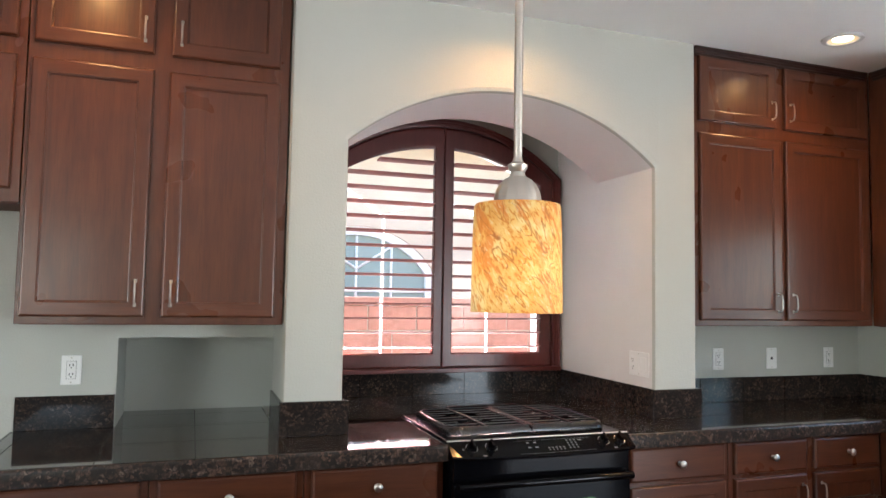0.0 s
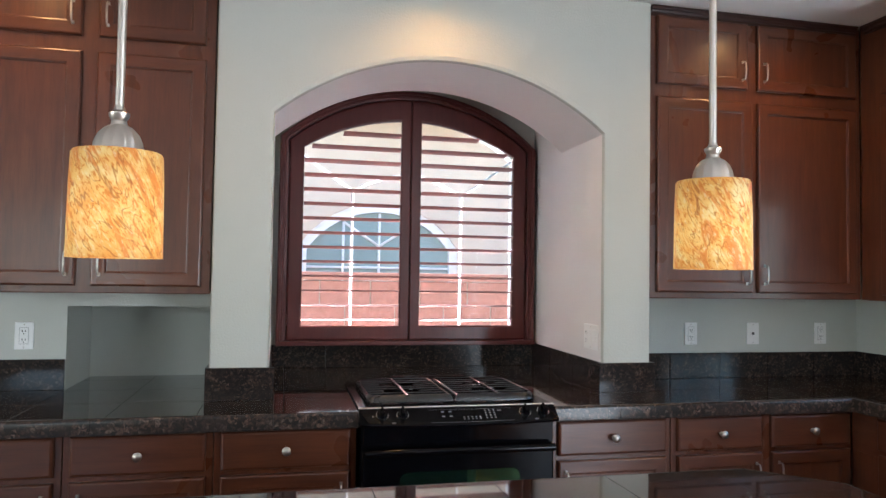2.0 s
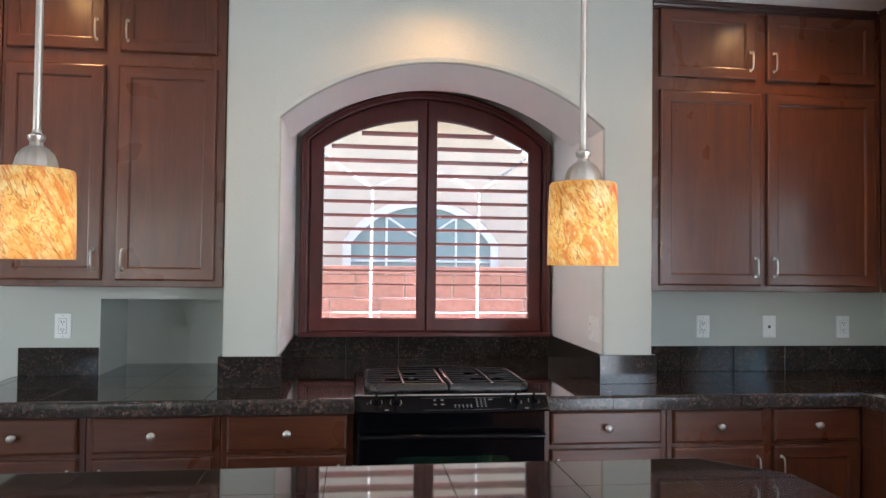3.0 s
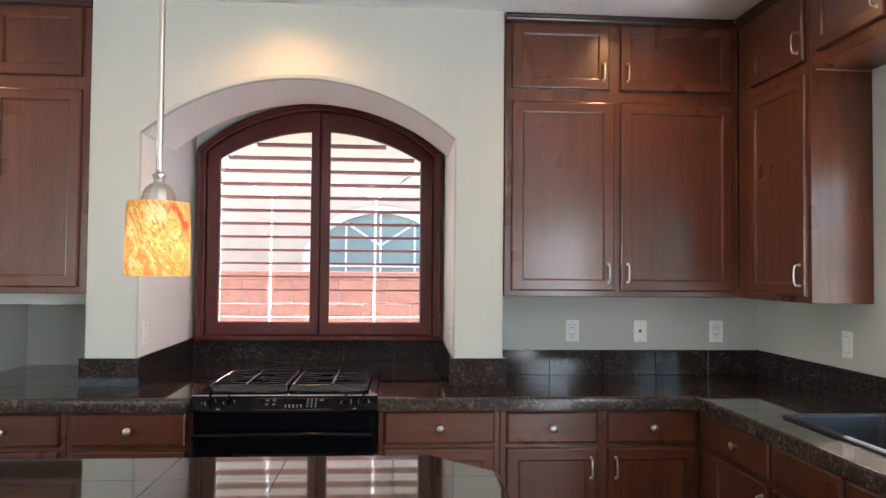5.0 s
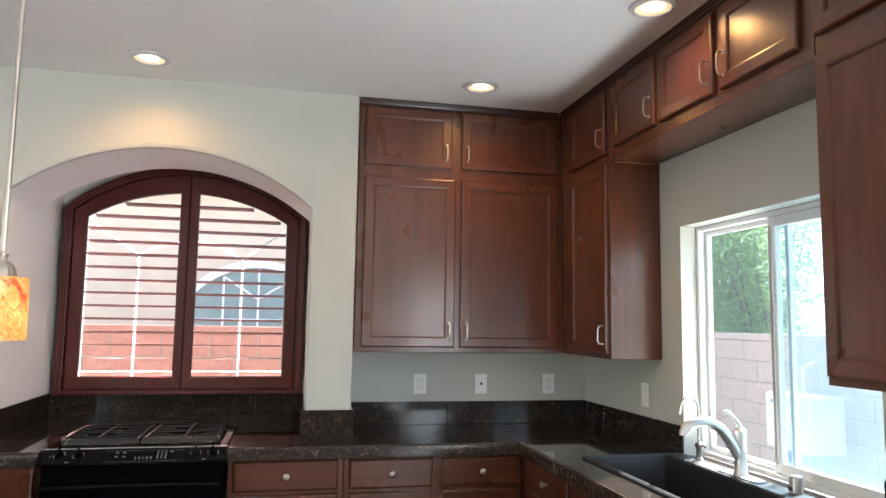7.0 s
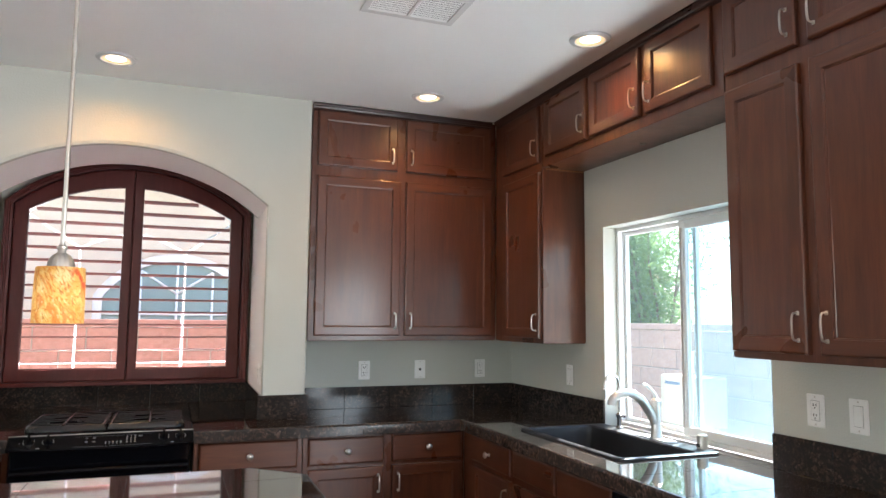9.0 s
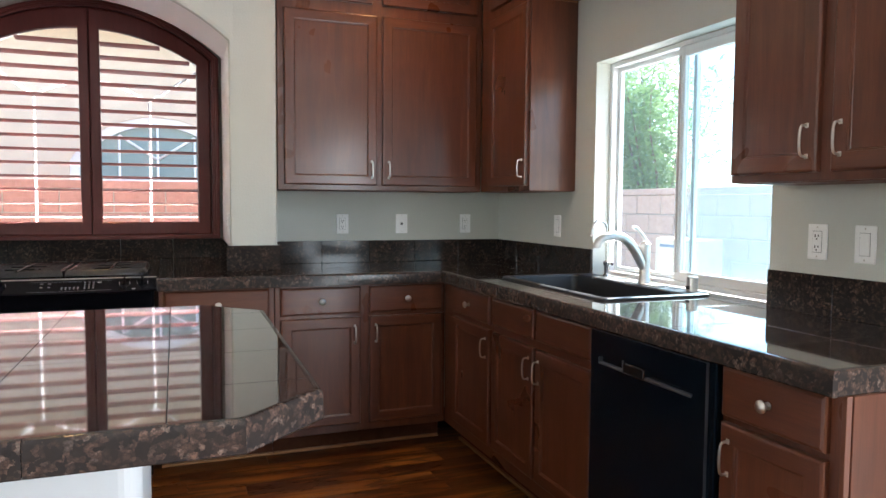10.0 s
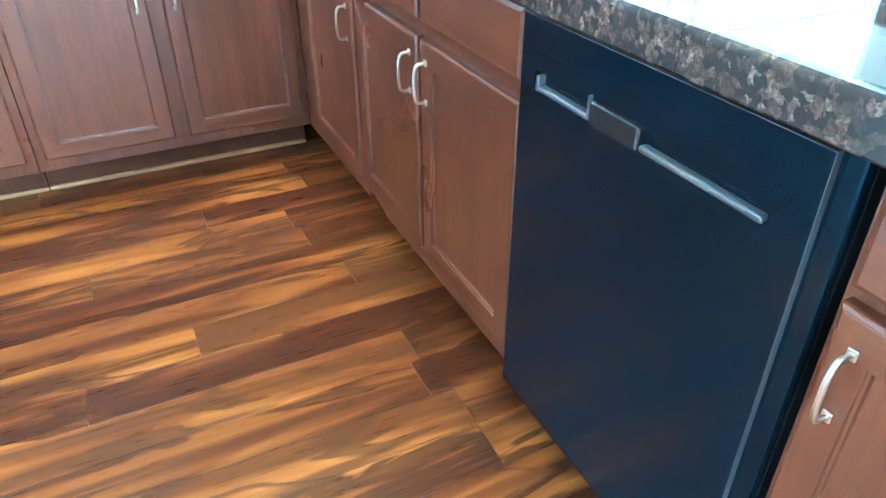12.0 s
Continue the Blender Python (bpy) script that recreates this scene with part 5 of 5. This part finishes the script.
def block_wall(name, label, m, length, courses, mat, seed):
    """Courses of 40 x 20 cm blocks with recessed joints, a cap on top; local x along, y through."""
    w = thing(name, m, label, "garden wall")
    part("core", boxed(0.0, length, 0.008, 0.142, -0.2, courses * 0.2 - 0.205), mortar, w)
    whole = finish(boxed(0.005, 0.395, 0.0, 0.15, 0.005, 0.195, 0.004, 1), "block", mat, False)
    half = finish(boxed(0.005, 0.195, 0.0, 0.15, 0.005, 0.195, 0.004, 1), "block", mat, False)
    for j in range(courses):
        z = -0.2 + 0.2 * j
        x = -0.2 * (j % 2)
        if j % 2:
            ob = new("block", half)
            ob.parent, ob.location = w, (0, 0, z)
            x += 0.4
        while x + 0.39 < length:
            ob = new("block", whole)
            ob.parent, ob.location = w, (x, 0, z)
            x += 0.4
    part("cap", boxed(-0.01, length + 0.01, -0.012, 0.162, courses * 0.2 - 0.2, courses * 0.2 - 0.135, 0.006), mat, w)


block_wall("block_wall", "red concrete block garden wall behind the arched window", pose(-2.0, 5.5, 0), 7.6, 8, block_red, 1)
block_wall("block_wall", "pinkish concrete block garden wall outside the sink window", pose(6.5, 8.4, 0, 0, 0, -90), 8.8, 8, block_pink, 2)


def neighbour_house():
    c = thing("neighbour_house", pose(0, 7.3, -0.2), "tan stucco neighbouring house with an arched window", "house")
    bm = bmesh.new()
    hole = arch_line(0.86, 2.56, 1.92, 2.40, foot=1.0)
    x0, x1, top = -6.0, 6.0, 3.3
    lo = [bm.verts.new((x, 0, z)) for x, z in hole[1:-1]]
    hi = [bm.verts.new((x, 0, top)) for x, z in hole[1:-1]]
    for i in range(len(lo) - 1):
        bm.faces.new((lo[i], lo[i + 1], hi[i + 1], hi[i]))
    for a, b, z, t in ((x0, 0.86, 0, top), (2.56, x1, 0, top), (0.86, 2.56, 0, 1.0)):
        bm.faces.new([bm.verts.new(p) for p in ((a, 0, z), (b, 0, z), (b, 0, t), (a, 0, t))])
    sheet_loft(bm, [[(x, y, z) for x, z in hole] for y in (0, 0.15)])
    box(bm, x0, x1, 0.151, 6.0, 0, top)
    part("wall", bm, stucco_tan, c)
    win = part("window", ring_band(hole, arch_line(0.95, 2.47, 1.90, 2.31, foot=1.09), 0.03, 0.10), vinyl_white, c, "white arched window frame")
    bm = bmesh.new()
    bm.faces.new([bm.verts.new((x, 0.08, z)) for x, z in arch_line(0.95, 2.47, 1.90, 2.31, foot=1.09)])
    part("pane", bm, far_glass, win)
    for a in ([(1.71, 1.09), (1.71, 2.3)], [(1.33, 1.09), (1.33, 2.2)], [(2.09, 1.09), (2.09, 2.2)], [(0.95, 1.72), (2.47, 1.72)],
              [(1.71 + 0.55 * math.cos(radians(a)), 1.09 + 0.50 * math.sin(radians(a))) for a in range(0, 181, 15)],
              [(1.71, 1.95), (1.33, 2.20)], [(1.71, 1.95), (2.09, 2.20)]):
        part("muntin", tube(bmesh.new(), [(x, 0.07, z) for x, z in a], 0.014, 6), vinyl_white, win)
    rb = bmesh.new()
    v = [rb.verts.new(p) for p in ((-6.5, -0.5, top), (6.5, -0.5, top), (6.5, 3.0, top + 1.5), (-6.5, 3.0, top + 1.5), (6.5, 6.5, top), (-6.5, 6.5, top))]
    for q in ((0, 1, 2, 3), (3, 2, 4, 5), (0, 5, 4, 1), (1, 4, 2), (0, 3, 5)):
        rb.faces.new([v[i] for i in q])
    part("roof", rb, roof_tile, c)


neighbour_house()


def oleander(x, y, height, spread, count, seed):
    r = random.Random(seed)
    c = thing("oleander_bush", pose(x, y, -0.21), "tall green oleander bush behind the garden wall", "tree", "oleanders")
    trunk, leaves = bmesh.new(), bmesh.new()
    tips = []
    for k in range(11):
        a = r.uniform(0, 6.28)
        lean = r.uniform(0.15, 1.0) * spread
        pts = [(0.06 * math.cos(a), 0.06 * math.sin(a), 0)]
        for q in range(1, 6):
            f = q / 5
            pts.append((lean * f ** 1.4 * math.cos(a) + r.uniform(-0.06, 0.06), lean * f ** 1.4 * math.sin(a) + r.uniform(-0.06, 0.06), height * f * r.uniform(0.88, 1.0)))
        tube(trunk, pts, [0.03 - 0.0045 * q for q in range(6)], 6)
        tips.append([Vector(p) for p in pts])
    part("trunk", trunk, bark, c)
    verts, faces = [], []
    for k in range(count):
        line = r.choice(tips)
        f = r.uniform(1.2, 4.99)
        base = line[int(f)].lerp(line[min(5, int(f) + 1)], f % 1)
        base = base + Vector((r.gauss(0, 0.22), r.gauss(0, 0.22), r.gauss(0, 0.18)))
        d = Vector((r.gauss(0, 1), r.gauss(0, 1), r.uniform(0.0, 1.5))).normalized()
        s = d.orthogonal().normalized()
        s = (Matrix.Rotation(r.uniform(0, 6.28), 3, d) @ s) * r.uniform(0.010, 0.016)
        ln = r.uniform(0.12, 0.2)
        n0 = len(verts)
        droop = Vector((0, 0, -0.03))
        verts += [base, base + d * ln * 0.5 + s, base + d * ln + droop, base + d * ln * 0.5 - s]
        faces.append((n0, n0 + 1, n0 + 2, n0 + 3))
    me = bpy.data.meshes.new("crown")
    me.from_pydata(verts, [], faces)
    me.materials.append(leaf_mat)
    part("crown", me, None, c, "narrow green leaves")


oleander(7.6, 6.5, 3.3, 0.8, 7500, 5)
oleander(7.9, 7.7, 3.9, 0.9, 5500, 6)
c = thing("pool_equipment", pose(6.03, 4.01, -0.21), "beige equipment cabinet against the garden wall", "equipment box")
part("cabinet", boxed(-0.16, 0.16, -0.25, 0.25, 0.78, 1.22, 0.02), beige_box, c)
part("stand", boxed(-0.10, 0.10, -0.2, 0.2, 0.0, 0.78, 0.01), blue_base, c)
part("marking", boxed(-0.1615, -0.158, -0.02, 0.18, 1.14, 1.165), blue_base, c)
part("pipe", tube(bmesh.new(), [(0.05, 0.05, 1.2), (0.05, 0.05, 1.42), (0.14, 0.05, 1.46)], 0.012, 8), vinyl_white, c)


def far_house():
    """A pale house whose deep eave shows through the oleanders."""
    c = thing("far_house", pose(8.2, 9.40, -0.2, 0, 0, 37.3), "pale house with a deep white eave behind the oleanders", "house")
    part("wall", boxed(0.0, 9.0, 0.45, 5.0, 0.0, 2.62), stucco_tan, c)
    part("fascia", boxed(-0.4, 9.4, 0.0, 0.06, 2.46, 2.70, 0.01, 1), vinyl_white, c, "white painted fascia board")
    part("soffit", boxed(-0.4, 9.4, 0.061, 0.449, 2.50, 2.53), vinyl_white, c)
    rb = bmesh.new()
    prism_side = ((0.0, 2.701), (2.7, 3.75), (5.4, 2.701))
    ends = [[rb.verts.new((x, y, z)) for y, z in prism_side] for x in (-0.4, 9.4)]
    for q in ends:
        rb.faces.new(q)
    for k in range(3):
        rb.faces.new((ends[0][k], ends[0][(k + 1) % 3], ends[1][(k + 1) % 3], ends[1][k]))
    part("roof", rb, roof_tile, c)


far_house()
